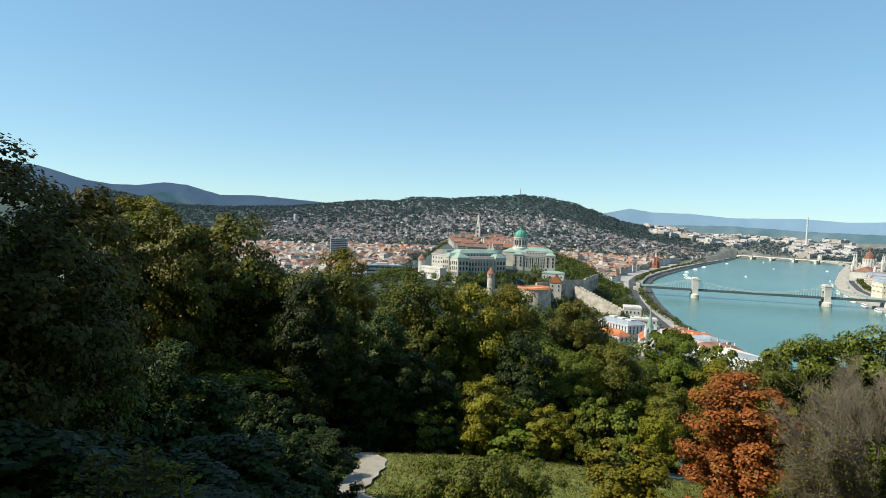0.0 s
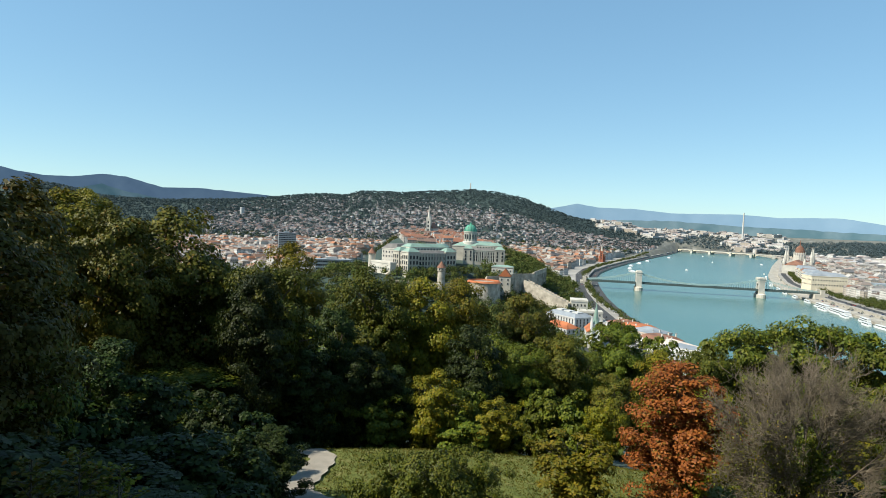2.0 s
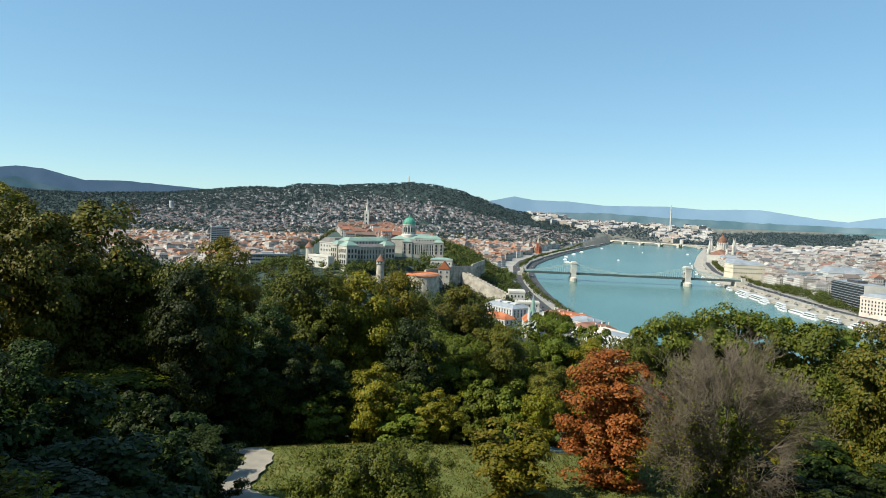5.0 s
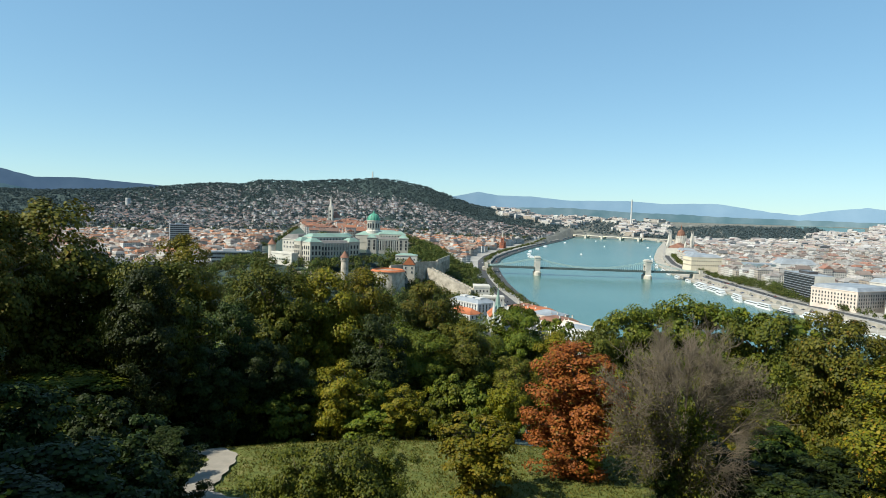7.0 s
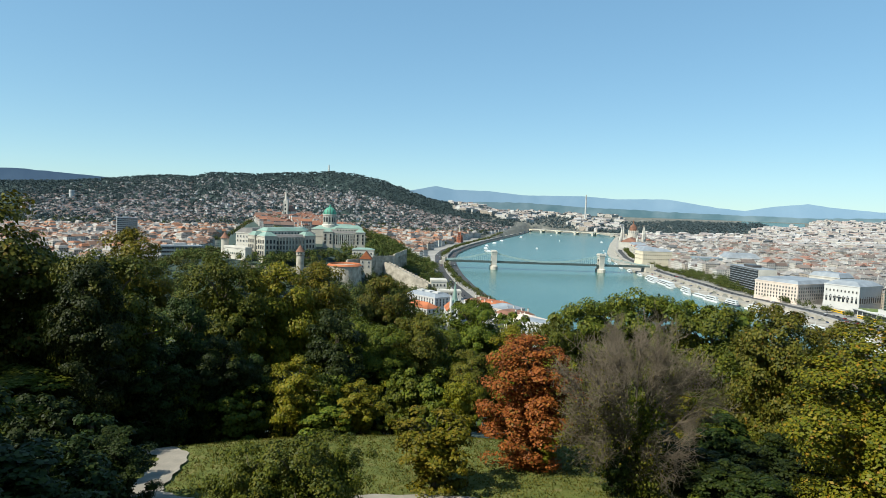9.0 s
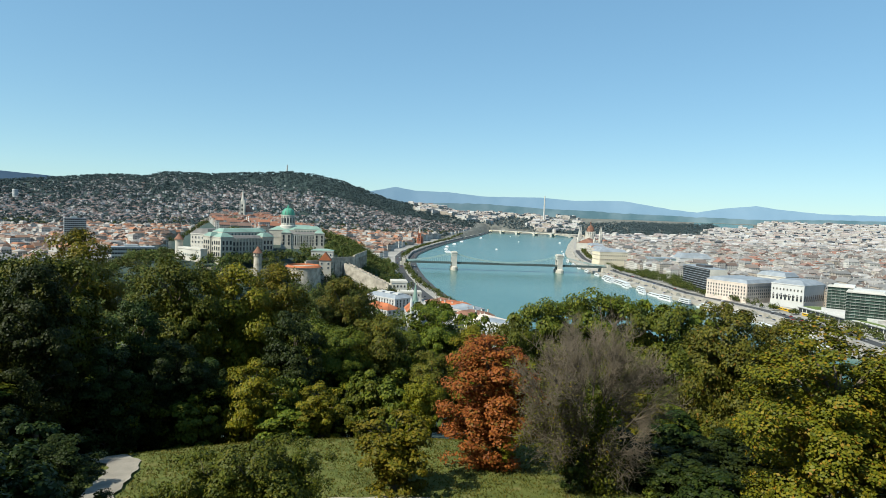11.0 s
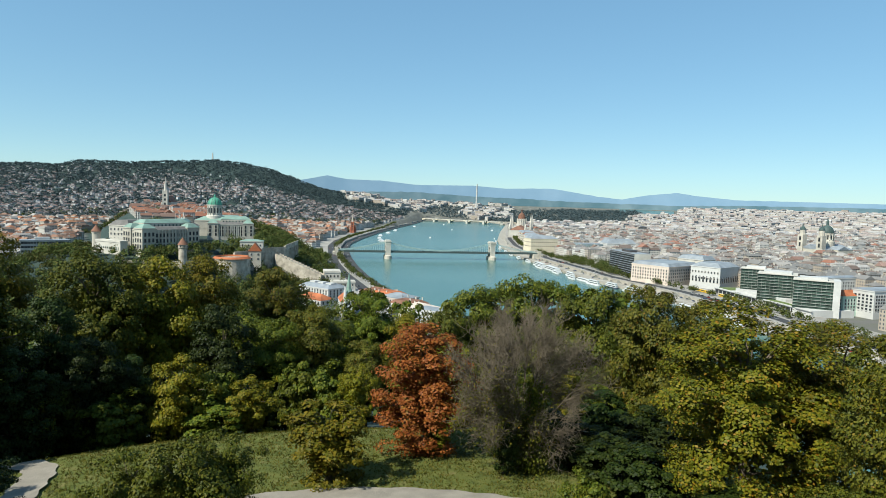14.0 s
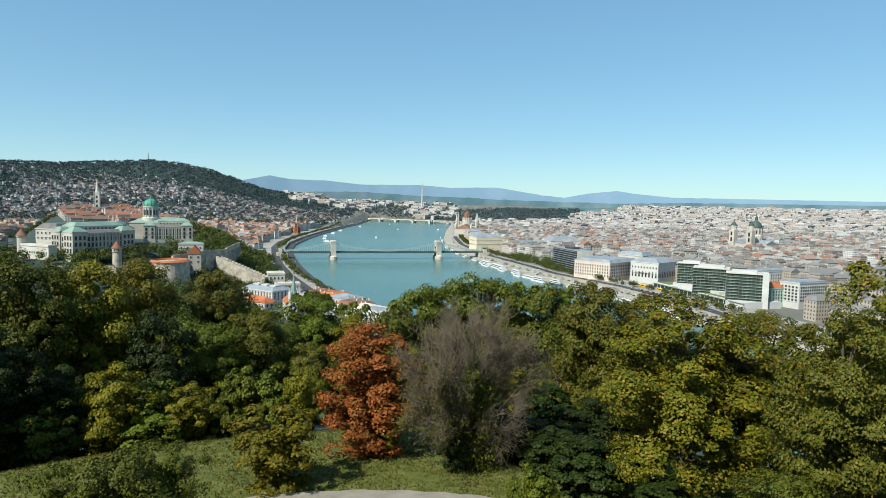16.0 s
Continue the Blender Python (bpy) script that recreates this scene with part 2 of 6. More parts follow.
class Build:
    """Collects faces in local metres, turned and set down in the plan."""

    def __init__(self, at=(0, 0, 0), turn=0.0):
        self.v, self.f, self.i, self.uv, self.mats = [], [], [], [], []
        self.set(at, turn)

    def set(self, at, turn=0.0):
        self.o, self.c, self.s = at, math.cos(radians(turn)), math.sin(radians(turn))
        return self

    def mat(self, m):
        if m not in self.mats:
            self.mats.append(m)
        return self.mats.index(m)

    def face(self, pts, m, uv=None):
        n = len(self.v)
        for x, y, z in pts:
            self.v.append((self.o[0] + self.c * x - self.s * y, self.o[1] + self.s * x + self.c * y, self.o[2] + z))
        self.f.append(tuple(range(n, n + len(pts))))
        self.i.append(self.mat(m))
        self.uv.append(uv or [(0, 0)] * len(pts))

    def solid(self, pts, polys, m, smooth=False):
        n = len(self.v)
        for x, y, z in pts:
            self.v.append((self.o[0] + self.c * x - self.s * y, self.o[1] + self.s * x + self.c * y, self.o[2] + z))
        for p in polys:
            self.f.append(tuple(n + q for q in p))
            self.i.append(self.mat(m))
            self.uv.append([(0, 0)] * len(p))

    def box(self, x0, y0, z0, x1, y1, z1, m, bottom=True):
        p = [(x0, y0, z0), (x1, y0, z0), (x1, y1, z0), (x0, y1, z0), (x0, y0, z1), (x1, y0, z1), (x1, y1, z1), (x0, y1, z1)]
        q = [(0, 1, 5, 4), (1, 2, 6, 5), (2, 3, 7, 6), (3, 0, 4, 7), (4, 5, 6, 7)] + ([(3, 2, 1, 0)] if bottom else [])
        self.solid(p, q, m)
        return self

    def walls(self, x0, y0, z0, x1, y1, z1, m):
        """Four walls as one piece, with metres along and up in the UV map."""
        ring = [(x0, y0), (x1, y0), (x1, y1), (x0, y1)]
        n = len(self.v)
        for zz in (z0, z1):
            for x, y in ring:
                self.v.append((self.o[0] + self.c * x - self.s * y, self.o[1] + self.s * x + self.c * y, self.o[2] + zz))
        for a in range(4):
            bq = (a + 1) % 4
            w = math.dist(ring[a], ring[bq])
            self.f.append((n + a, n + bq, n + 4 + bq, n + 4 + a))
            self.i.append(self.mat(m))
            self.uv.append([(0, 0), (w, 0), (w, z1 - z0), (0, z1 - z0)])
        self.f.append((n + 4, n + 5, n + 6, n + 7))
        self.i.append(self.mat(m))
        self.uv.append([(0, 0)] * 4)
        return self

    def roof(self, x0, y0, z0, x1, y1, rise, m, kind="hip", over=0.5, cut=None):
        """A hipped or gabled roof with its ridge along the longer side, or a mansard cut off at a height."""
        x0, y0, x1, y1 = x0 - over, y0 - over, x1 + over, y1 + over
        w, d = x1 - x0, y1 - y0
        base = [(x0, y0, z0), (x1, y0, z0), (x1, y1, z0), (x0, y1, z0)]
        if cut is not None:
            k = cut
            self.solid(base + [(x0 + k, y0 + k, z0 + rise), (x1 - k, y0 + k, z0 + rise), (x1 - k, y1 - k, z0 + rise), (x0 + k, y1 - k, z0 + rise)],
                       [(0, 1, 5, 4), (1, 2, 6, 5), (2, 3, 7, 6), (3, 0, 4, 7), (4, 5, 6, 7), (3, 2, 1, 0)], m)
            return self
        if w >= d:
            k = d / 2 if kind == "hip" else 0.0
            k = min(k, w / 2 - 0.01)
            top = [(x0 + k, (y0 + y1) / 2, z0 + rise), (x1 - k, (y0 + y1) / 2, z0 + rise)]
            polys = [(0, 1, 5, 4), (2, 3, 4, 5), (1, 2, 5), (3, 0, 4), (3, 2, 1, 0)]
        else:
            k = w / 2 if kind == "hip" else 0.0
            k = min(k, d / 2 - 0.01)
            top = [((x0 + x1) / 2, y0 + k, z0 + rise), ((x0 + x1) / 2, y1 - k, z0 + rise)]
            polys = [(1, 2, 5, 4), (3, 0, 4, 5), (0, 1, 4), (2, 3, 5), (3, 2, 1, 0)]
        self.solid(base + top, polys, m)
        return self

    def turned(self, x, y, prof, m, n=16, start=0.0, cap=True):
        """A shape of revolution: prof is a list of (radius, height)."""
        pts, polys = [], []
        for r, z in prof:
            for k in range(n):
                a = start + 2 * math.pi * k / n
                pts.append((x + r * math.cos(a), y + r * math.sin(a), z))
        for j in range(len(prof) - 1):
            for k in range(n):
                k2 = (k + 1) % n
                polys.append((j * n + k, j * n + k2, (j + 1) * n + k2, (j + 1) * n + k))
        if cap:
            polys.append(tuple(range((len(prof) - 1) * n, len(prof) * n)))
        self.solid(pts, polys, m)
        return self

    def mesh(self, name, smooth=False):
        me = bpy.data.meshes.new(name)
        me.from_pydata(self.v, [], self.f)
        for mm in self.mats:
            me.materials.append(mm)
        me.polygons.foreach_set("material_index", self.i)
        uv = me.uv_layers.new(name="UVMap")
        uv.data.foreach_set("uv", [c for face in self.uv for p in face for c in p])
        if smooth:
            me.shade_smooth()
        return me


def thing(name, label, category, group="", at=(0, 0, 0), turn=0.0, kind=""):
    ob = new(name)
    ob.empty_display_size = 1.0
    ob.matrix_world = pose(*at, 0, 0, turn)
    return tagged(ob, label, category, group, kind)


def part(name, built, parent, label="", smooth=False, at=None):
    me = built.mesh(name, smooth) if isinstance(built, Build) else built
    ob = new(name, me)
    ob.parent = parent
    if at is not None:
        ob.matrix_basis = at
    return tagged(ob, label)


def whole(name, built, label, category, group="", kind="", smooth=False):
    me = built.mesh(name, smooth) if isinstance(built, Build) else built
    return tagged(new(name, me), label, category, group, kind)


# ---- the lie of the land ----
WEST = np.array([(300, -300), (150, 0), (60, 250), (-30, 480), (-105, 650), (-178, 819), (-227, 951), (-274, 1095), (-335, 1300), (-372, 1480), (-395, 1700), (-417, 2040), (-432, 2513), (-440, 3000), (-470, 3600), (-480, 5000)], float)
EAST = np.array([(560, -300), (430, 0), (330, 250), (250, 480), (229, 569), (217, 661), (184, 781), (158, 837), (122, 914), (98, 1020), (58, 1162), (23, 1324), (-6, 1544), (-19, 1833), (-15, 2405), (0, 3000), (10, 3300), (-150, 3900), (-330, 5000)], float)
CASTLE = np.array([(-402, 606), (-365, 640), (-385, 760), (-420, 880), (-600, 1120), (-833, 1450), (-1050, 1850)], float)
CASTLE_Z = np.array([47, 47, 50, 55, 60, 66, 66], float)
CREST_AZ = np.array([-180, -80, -70, -66.5, -63.4, -61.0, -57.6, -55.9, -53.1, -46.9, -42.9, -40.3, -37.7, -36.2, -32.5, -28.8, -26.2, -24.1, -21.3, -20, -18.2, -17, -14.3, -10.3, -6, 0, 180], float)
CREST_EL = np.array([0, 1.2, 1.4, 1.4, 1.5, 1.75, 1.0, 0.9, 0.9, 1.25, 1.74, 2.08, 2.06, 2.5, 2.55, 2.83, 3.08, 2.95, 2.46, 2.0, 1.4, 0.95, 0.5, 0.1, -0.1, -0.15, -0.1], float)


def bank_west(y):
    return np.interp(y, WEST[:, 1], WEST[:, 0])


def bank_east(y):
    return np.interp(y, EAST[:, 1], EAST[:, 0])


def castle_at(x, y):
    """Distance from the castle hill's spine and the height of the plateau there."""
    best, top = np.full(np.shape(x), 1e9), np.zeros(np.shape(x))
    for (a, b, za, zb) in zip(CASTLE[:-1], CASTLE[1:], CASTLE_Z[:-1], CASTLE_Z[1:]):
        d = b - a
        s = np.clip(((x - a[0]) * d[0] + (y - a[1]) * d[1]) / (d @ d), 0, 1)
        dist = np.hypot(x - a[0] - s * d[0], y - a[1] - s * d[1])
        top = np.where(dist < best, za + s * (zb - za), top)
        best = np.minimum(best, dist)
    return best, top


def height(x, y):
    x, y = np.asarray(x, float), np.asarray(y, float)
    r, az = np.hypot(x, y), np.degrees(np.arctan2(x, y))
    start = 3000 + 680 * np.clip(np.minimum(az + 14, 5 - az) / 3, 0, 1)
    flat = 6.5 + 98 * np.clip((r - start) / (4900 - start), 0, 1)
    crest = 107 + 4500 * np.tan(np.radians(np.interp(az, CREST_AZ, CREST_EL)))
    s = np.clip((r - 2250) / 2250, 0, 1)
    hill = 6.5 + (crest - 6.5) * (0.6 * s + 0.4 * s * s * (3 - 2 * s)) + 14 * s * (1 - s) * np.sin(x / 160 + 1) * np.sin(y / 210)
    hill = hill - 0.25 * np.clip(r - 4500, 0, 1e9)
    buda = np.clip((-4 - az) / 8, 0, 1)
    z = flat + np.clip(hill - flat, 0, None) * buda * np.clip((r - 2250) / 100, 0, 1)
    near = np.interp(r, [0, 2.5, 6, 12, 25, 34, 50, 58, 80, 110, 150, 300, 420], [105.4, 105.2, 101.5, 97, 92, 90.0, 88.2, 85.2, 76, 65, 51, 15, 6.5])
    upper = np.interp(r, [0, 2.5, 6, 13, 20, 34, 54, 80, 150, 300, 420], [105.4, 105.2, 103.6, 100.8, 97.5, 91.0, 88.5, 78, 52, 15, 6.5])
    near = near + (upper - near) * np.clip((-45 - az) / 10, 0, 1)
    back = np.clip((np.abs(az) - 85) / 40, 0, 1)
    near = near * (1 - back) + back * np.interp(r, [0, 30, 120, 400], [105.4, 108, 122, 60])
    z = np.maximum(z, near)
    d, top = castle_at(x, y)
    t = np.clip((d - np.where(y < 740, 40, 62)) / 115, 0, 1)
    z = np.maximum(z, top + (6 - top) * t * t * (3 - 2 * t))
    wet = (x > bank_west(y) - 20) & (x < bank_east(y) + 20) & (y > -300) & (r > 150)
    far_wet = wet & (y < 3680)
    return np.where(far_wet, -6.0, z)


AZ = np.radians(np.concatenate([np.arange(-180, -80, 4.0), np.arange(-80, 48, 0.4), np.arange(48, 180, 4.0)]))
RAD = np.concatenate([[0.001, 0.7], np.geomspace(2.0, 4950, 270)])
gx, gy = RAD[:, None] * np.sin(AZ), RAD[:, None] * np.cos(AZ)
gz = height(gx, gy)
gz = gz + np.where(gz > -5, 0.05 * np.sin(gx * 0.9 + gy * 0.4) * np.sin(gy * 0.7), 0) * (np.hypot(gx, gy) < 80)
na, nr = len(AZ), len(RAD)
ii, jj = np.meshgrid(np.arange(nr - 1), np.arange(na), indexing="ij")
j2 = (jj + 1) % na
quads = np.stack([ii * na + jj, (ii + 1) * na + jj, (ii + 1) * na + j2, ii * na + j2], -1).reshape(-1, 4)
me = mesh_np("ground", np.stack([gx, gy, gz], -1).reshape(-1, 3), quads, [M_LAND], smooth=True)
rr, aa = np.hypot(gx, gy), np.degrees(np.arctan2(gx, gy))
lawn = ((rr < 62) & (rr > 24)).astype(float)
cd, _ = castle_at(gx, gy)
townish = ((rr > 420) & (cd > 175) & ((rr < 2600) | (aa > -12))).astype(float)
attr = me.attributes.new("landuse", "FLOAT_VECTOR", "POINT")
attr.data.foreach_set("vector", np.stack([lawn, townish, 0 * lawn], -1).astype(np.float32).ravel())
tagged(new("ground", me), "grassy wooded hillside falling to the city plain", "ground", kind="structure")

wy = np.concatenate([np.arange(-200, 3800, 40)])
wv = np.concatenate([np.stack([bank_west(wy) - 30, wy, 0 * wy], -1), np.stack([bank_east(wy) + 30, wy, 0 * wy], -1)])
n = len(wy)
me = mesh_np("water", wv, [(k, n + k, n + k + 1, k + 1) for k in range(n - 1)], [M_WATER])
tagged(new("water", me), "wide calm blue-green river", "river", kind="structure")

aw = np.radians(np.linspace(10.2, 14.8, 24))
rw0, rw1 = 4100 + 60 * np.sin(np.linspace(0, 3, 24)), 4720 + 40 * np.sin(np.linspace(1, 5, 24))
wv = np.concatenate([np.stack([q * np.sin(aw), q * np.cos(aw), height(q * np.sin(aw), q * np.cos(aw)) + 4], -1) for q in (rw0, rw1)])
me = mesh_np("water_far", wv, [(k, k + 1, 25 + k, 24 + k) for k in range(23)], [M_WATER])
tagged(new("water_far", me), "distant reach of the river beyond the city", "river", kind="structure")


def strip(name, line, off0, off1, z0, z1, mats, label, category, y0, y1):
    """A band beside a bank: top at z1 between two offsets inland, and a wall down to z0 along the first."""
    bd = Build()
    ys = np.arange(y0, y1, 25.0)
    xs = np.interp(ys, line[:, 1], line[:, 0])
    sg = -1 if line is WEST else 1
    for k in range(len(ys) - 1):
        a, c = (xs[k] + sg * off0, ys[k]), (xs[k + 1] + sg * off0, ys[k + 1])
        e, d = (xs[k] + sg * off1, ys[k]), (xs[k + 1] + sg * off1, ys[k + 1])
        bd.face([(*a, z1), (*e, z1), (*d, z1), (*c, z1)], mats[0])
        bd.face([(*a, z0), (*a, z1), (*c, z1), (*c, z0)], mats[1])
    return whole(name, bd, label, category, kind="structure")


strip("quay_lower_west", WEST, 0, 16, -3, 3.2, (M_ASPHALT, M_QUAY), "lower riverside road with stone quay wall", "quay", 300, 3660)
strip("quay_upper_west", WEST, 15, 75, 3, 7.2, (M_PAVE, M_QUAY), "paved embankment above the riverside road", "quay", 300, 3660)
strip("quay_lower_east", EAST, 0, 24, -3, 3.4, (M_QUAY, M_QUAY), "stone landing quay along the river", "quay", 200, 3660)
strip("quay_upper_east", EAST, 23, 90, 3, 7.4, (M_PAVE, M_QUAY), "paved promenade above the landing quay", "quay", 200, 3660)
strip("road_east", EAST, 30, 42, 7, 7.6, (M_ASPHALT, M_ASPHALT), "dark asphalt riverside road", "road", 250, 3640)
strip("road_west", WEST, 30, 44, 7, 7.5, (M_ASPHALT, M_ASPHALT), "dark asphalt embankment road", "road", 500, 3640)

# ---- distance ----
FAR_AZ = [-80, -70, -66.5, -63.4, -61.4, -59.6, -57.6, -55.9, -53.1, -50.3, -44.9, -40, -30, -22, -18.6, -17.6, -16.4, -14.6, -11.4, -8.3, -3.8, -3, 0, 2.4, 4.3, 8.4, 10.4, 12.4, 14.9, 16.8, 19.6, 24.5, 34.9, 48]
FAR_EL = [3.6, 3.6, 3.5, 2.62, 2.4, 2.45, 2.8, 2.7, 1.98, 2.1, 1.8, 1.4, 1.4, 1.5, 1.75, 1.95, 2.22, 1.93, 1.9, 1.62, 1.68, 1.7, 1.5, 1.58, 1.6, 0.98, 0.8, 1.2, 1.48, 1.22, 0.97, 0.94, 0.86, 0.8]
FAR2_EL = [0.9, 0.9, 0.9, 0.9, 0.9, 1.5, 2.0, 1.5, 1.0, 0.9, 0.4, 0.4, 0.4, 0.4, 0.5, 0.6, 0.7, 0.8, 0.9, 0.95, 0.75, 0.7, 0.65, 0.6, 0.5, 0.45, 0.4, 0.4, 0.35, 0.4, 0.5, 0.55, 0.55, 0.5]
# blues of these ranges are aerial haze put into the colour
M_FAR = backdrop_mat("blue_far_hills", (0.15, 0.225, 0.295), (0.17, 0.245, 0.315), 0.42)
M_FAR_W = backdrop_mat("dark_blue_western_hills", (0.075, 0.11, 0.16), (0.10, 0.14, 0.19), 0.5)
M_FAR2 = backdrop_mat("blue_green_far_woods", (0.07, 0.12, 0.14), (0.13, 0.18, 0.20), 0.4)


def far_range(rad, els, rough, mat, label, a0, a1):
    az = np.arange(a0, a1, 0.1)
    el = np.interp(az, FAR_AZ, els) + rough * np.array([noise.noise((a * 1.5, 3.0 + rad, 0.0)) for a in az])
    a = np.radians(az)
    top = 107 + rad * np.tan(np.radians(el))
    v = np.concatenate([np.stack([rad * np.sin(a), rad * np.cos(a), 0 * a + 20], -1), np.stack([rad * np.sin(a), rad * np.cos(a), top], -1)])
    k = np.arange(len(az) - 1)
    me = mesh_np("backdrop", v, np.stack([k, k + 1, k + 1 + len(az), k + len(az)], -1), [mat])
    tagged(new("backdrop", me), label, "hills", kind="structure")


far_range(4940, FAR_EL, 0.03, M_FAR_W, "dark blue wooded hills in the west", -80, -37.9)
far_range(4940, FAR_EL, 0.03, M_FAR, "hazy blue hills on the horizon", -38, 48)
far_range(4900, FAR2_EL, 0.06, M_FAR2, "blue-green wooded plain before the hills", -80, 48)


# ---- trees ----
def tubes(segs, sides=6):
    """Tapered tubes: each a list of (point, radius)."""
    v, f = [], []
    for line in segs:
        n0 = len(v)
        for k, (p, r) in enumerate(line):
            q = line[min(k + 1, len(line) - 1)][0] - line[max(k - 1, 0)][0]
            a = q.cross(Vector((0.3, 0.9, 0.2))).normalized()
            bb = q.cross(a).normalized()
            for s in range(sides):
                w = 2 * math.pi * s / sides
                v.append(p + r * (math.cos(w) * a + math.sin(w) * bb))
        for k in range(len(line) - 1):
            for s in range(sides):
                s2 = (s + 1) % sides
                f.append((n0 + k * sides + s, n0 + k * sides + s2, n0 + (k + 1) * sides + s2, n0 + (k + 1) * sides + s))
    return np.array(v), np.array(f)


def leaf_cards(rng, centre, normal, size):
    """Bent leaves, a quad each, at the centres and turned to the normals."""
    n = len(centre)
    normal = normal / np.linalg.norm(normal, axis=1, keepdims=True)
    t = np.cross(normal, rng.normal(size=(n, 3)))
    t /= np.linalg.norm(t, axis=1, keepdims=True) + 1e-9
    s = np.cross(normal, t)
    size = size[:, None]
    v = np.stack([centre - t * size * 0.5, centre + s * size * 0.42 - normal * size * 0.12, centre + t * size * 0.6, centre - s * size * 0.42 - normal * size * 0.12], 1)
    return v.reshape(-1, 3), np.arange(4 * n).reshape(-1, 4)


def crown_points(rng, clumps, leaves, rx, rz, zc, lump, pointed=0.0, low=-0.75):
    """Clump centres on an uneven egg, and leaves over the outside of each clump."""
    d = rng.normal(size=(clumps * 3, 3))
    d /= np.linalg.norm(d, axis=1, keepdims=True)
    d = d[d[:, 2] > low][:clumps]
    rad = np.where(rng.random(len(d)) < 0.72, rng.uniform(0.8, 1.0, len(d)), rng.uniform(0.25, 0.8, len(d)))
    wob = 1 + 0.13 * np.sin(3 * np.arctan2(d[:, 1], d[:, 0]) + rng.uniform(0, 6)) * (1 - d[:, 2] ** 2) + rng.uniform(-0.09, 0.09, len(d))
    narrow = 1 - pointed * np.clip(d[:, 2] * rad * 0.5 + 0.5, 0, 1)
    c = np.stack([d[:, 0] * rx * rad * wob * narrow, d[:, 1] * rx * rad * wob * narrow, zc + d[:, 2] * rz * rad * wob], -1)
    cr = lump * rng.uniform(0.6, 1.3, len(c)) * rx
    k = rng.integers(0, len(c), leaves)
    e = rng.normal(size=(leaves, 3))
    e /= np.linalg.norm(e, axis=1, keepdims=True)
    e[:, 2] = np.abs(e[:, 2]) * np.where(rng.random(leaves) < 0.75, 1, -0.6)
    p = c[k] + e * (cr[k] * rng.uniform(0.45, 1.05, leaves) ** 0.7)[:, None] * np.array([1.1, 1.1, 0.75])
    out = (p - np.array([0, 0, zc])) / np.array([rx, rx, rz])
    nrm = 0.8 * e + 0.7 * out + np.array([0, 0, 0.35]) + 0.45 * rng.normal(size=(leaves, 3))
    return c, p, nrm


def tree_template(name, label, seed, tall, wide, leaf_mat, leaves=9000, leaf=0.2, clumps=80, lump=0.22, pointed=0.0, trunk=0.25, clear=0.03, category="tree", low=-0.95, bark=None):
    """A tree at the origin: trunk with limbs and a crown of leaves."""
    rng = np.random.default_rng(seed)
    rx, z0 = wide / 2 * 0.84, tall * clear
    rz = (tall - z0) / 2 * 0.96
    zc = z0 + rz
    c, p, nrm = crown_points(rng, clumps, leaves, rx, rz, zc, lump, pointed, low)
    v, f = leaf_cards(rng, p, nrm, leaf * rng.uniform(0.6, 1.35, leaves))
    # larger leaf cards added inside the crown to block light and darken its gaps
    n = 4500
    q = rng.normal(size=(n, 3))
    q *= (rng.uniform(0.2, 0.58, n) / np.linalg.norm(q, axis=1))[:, None]
    q[:, :2] *= (1 - pointed * np.clip(q[:, 2:] * 0.5 + 0.5, 0, 1))
    cv, cf = leaf_cards(rng, q * np.array([rx, rx, rz]) + np.array([0, 0, zc]), rng.normal(size=(n, 3)), np.maximum(leaf * 1.4, wide * 0.026) * rng.uniform(0.7, 1.2, n))
    v, f = np.concatenate([v, cv]), np.concatenate([f, cf + len(v)])
    root = thing(name, label, category)
    segs = [[(Vector((0, 0, -14)), trunk * 1.6), (Vector((0, 0, 0.3)), trunk), (Vector((0.1, 0.05, zc * 0.6)), trunk * 0.75), (Vector((0, 0.1, zc + rz * 0.6)), trunk * 0.12)]]
    for k in rng.choice(len(c), min(22, len(c)), replace=False):
        e = Vector(c[k])
        h = max(z0 * 0.6, min(e.z * 0.75, zc + rz * 0.3))
        a = Vector((0.05, 0.05, h))
        mid = (a + e) / 2 + Vector((0, 0, 0.12 * (e - a).length))
        segs.append([(a, trunk * 0.4), (mid, trunk * 0.22), (e, trunk * 0.06)])
    tv, tf = tubes(segs)
    part("trunk", mesh_np("trunk", tv, tf, [bark or M_BARK], smooth=True), root)
    part("crown", mesh_np("crown", v, f, [leaf_mat]), root)
    return root


PLANTED = {}


def plant(kind, az, r, top, wide, turn=0.0, label=""):
    """Sets a tree of that kind at a bearing and distance, with its top at a height and its crown that wide."""
    tmpl, tall0, wide0 = KINDS[kind]
    x, y = r * math.sin(radians(az)), r * math.cos(radians(az))
    g = float(height(x, y))
    sw, sh = wide / wide0, (top - g) * 1.04 / tall0
    sh = min(sh, 1.3 * sw)
    m = pose(x, y, max(g - 0.1, top + 0.3 - sh * tall0), 0, 0, turn) @ Matrix.Diagonal((sw, sw, sh, 1))
    if kind in PLANTED:
        ob = copy_thing(tmpl, m @ Matrix.Diagonal((1 / tmpl.scale.x, 1 / tmpl.scale.y, 1 / tmpl.scale.z, 1)))
    else:
        tmpl.matrix_world, ob = m, tmpl
        PLANTED[kind] = True
    if label:
        tagged(ob, label)
    return ob


KINDS = {}


def kind_of(key, name, label, seed, tall, wide, *args, **kw):
    KINDS[key] = (tree_template(name, label, seed, tall, wide, *args, **kw), tall, wide)


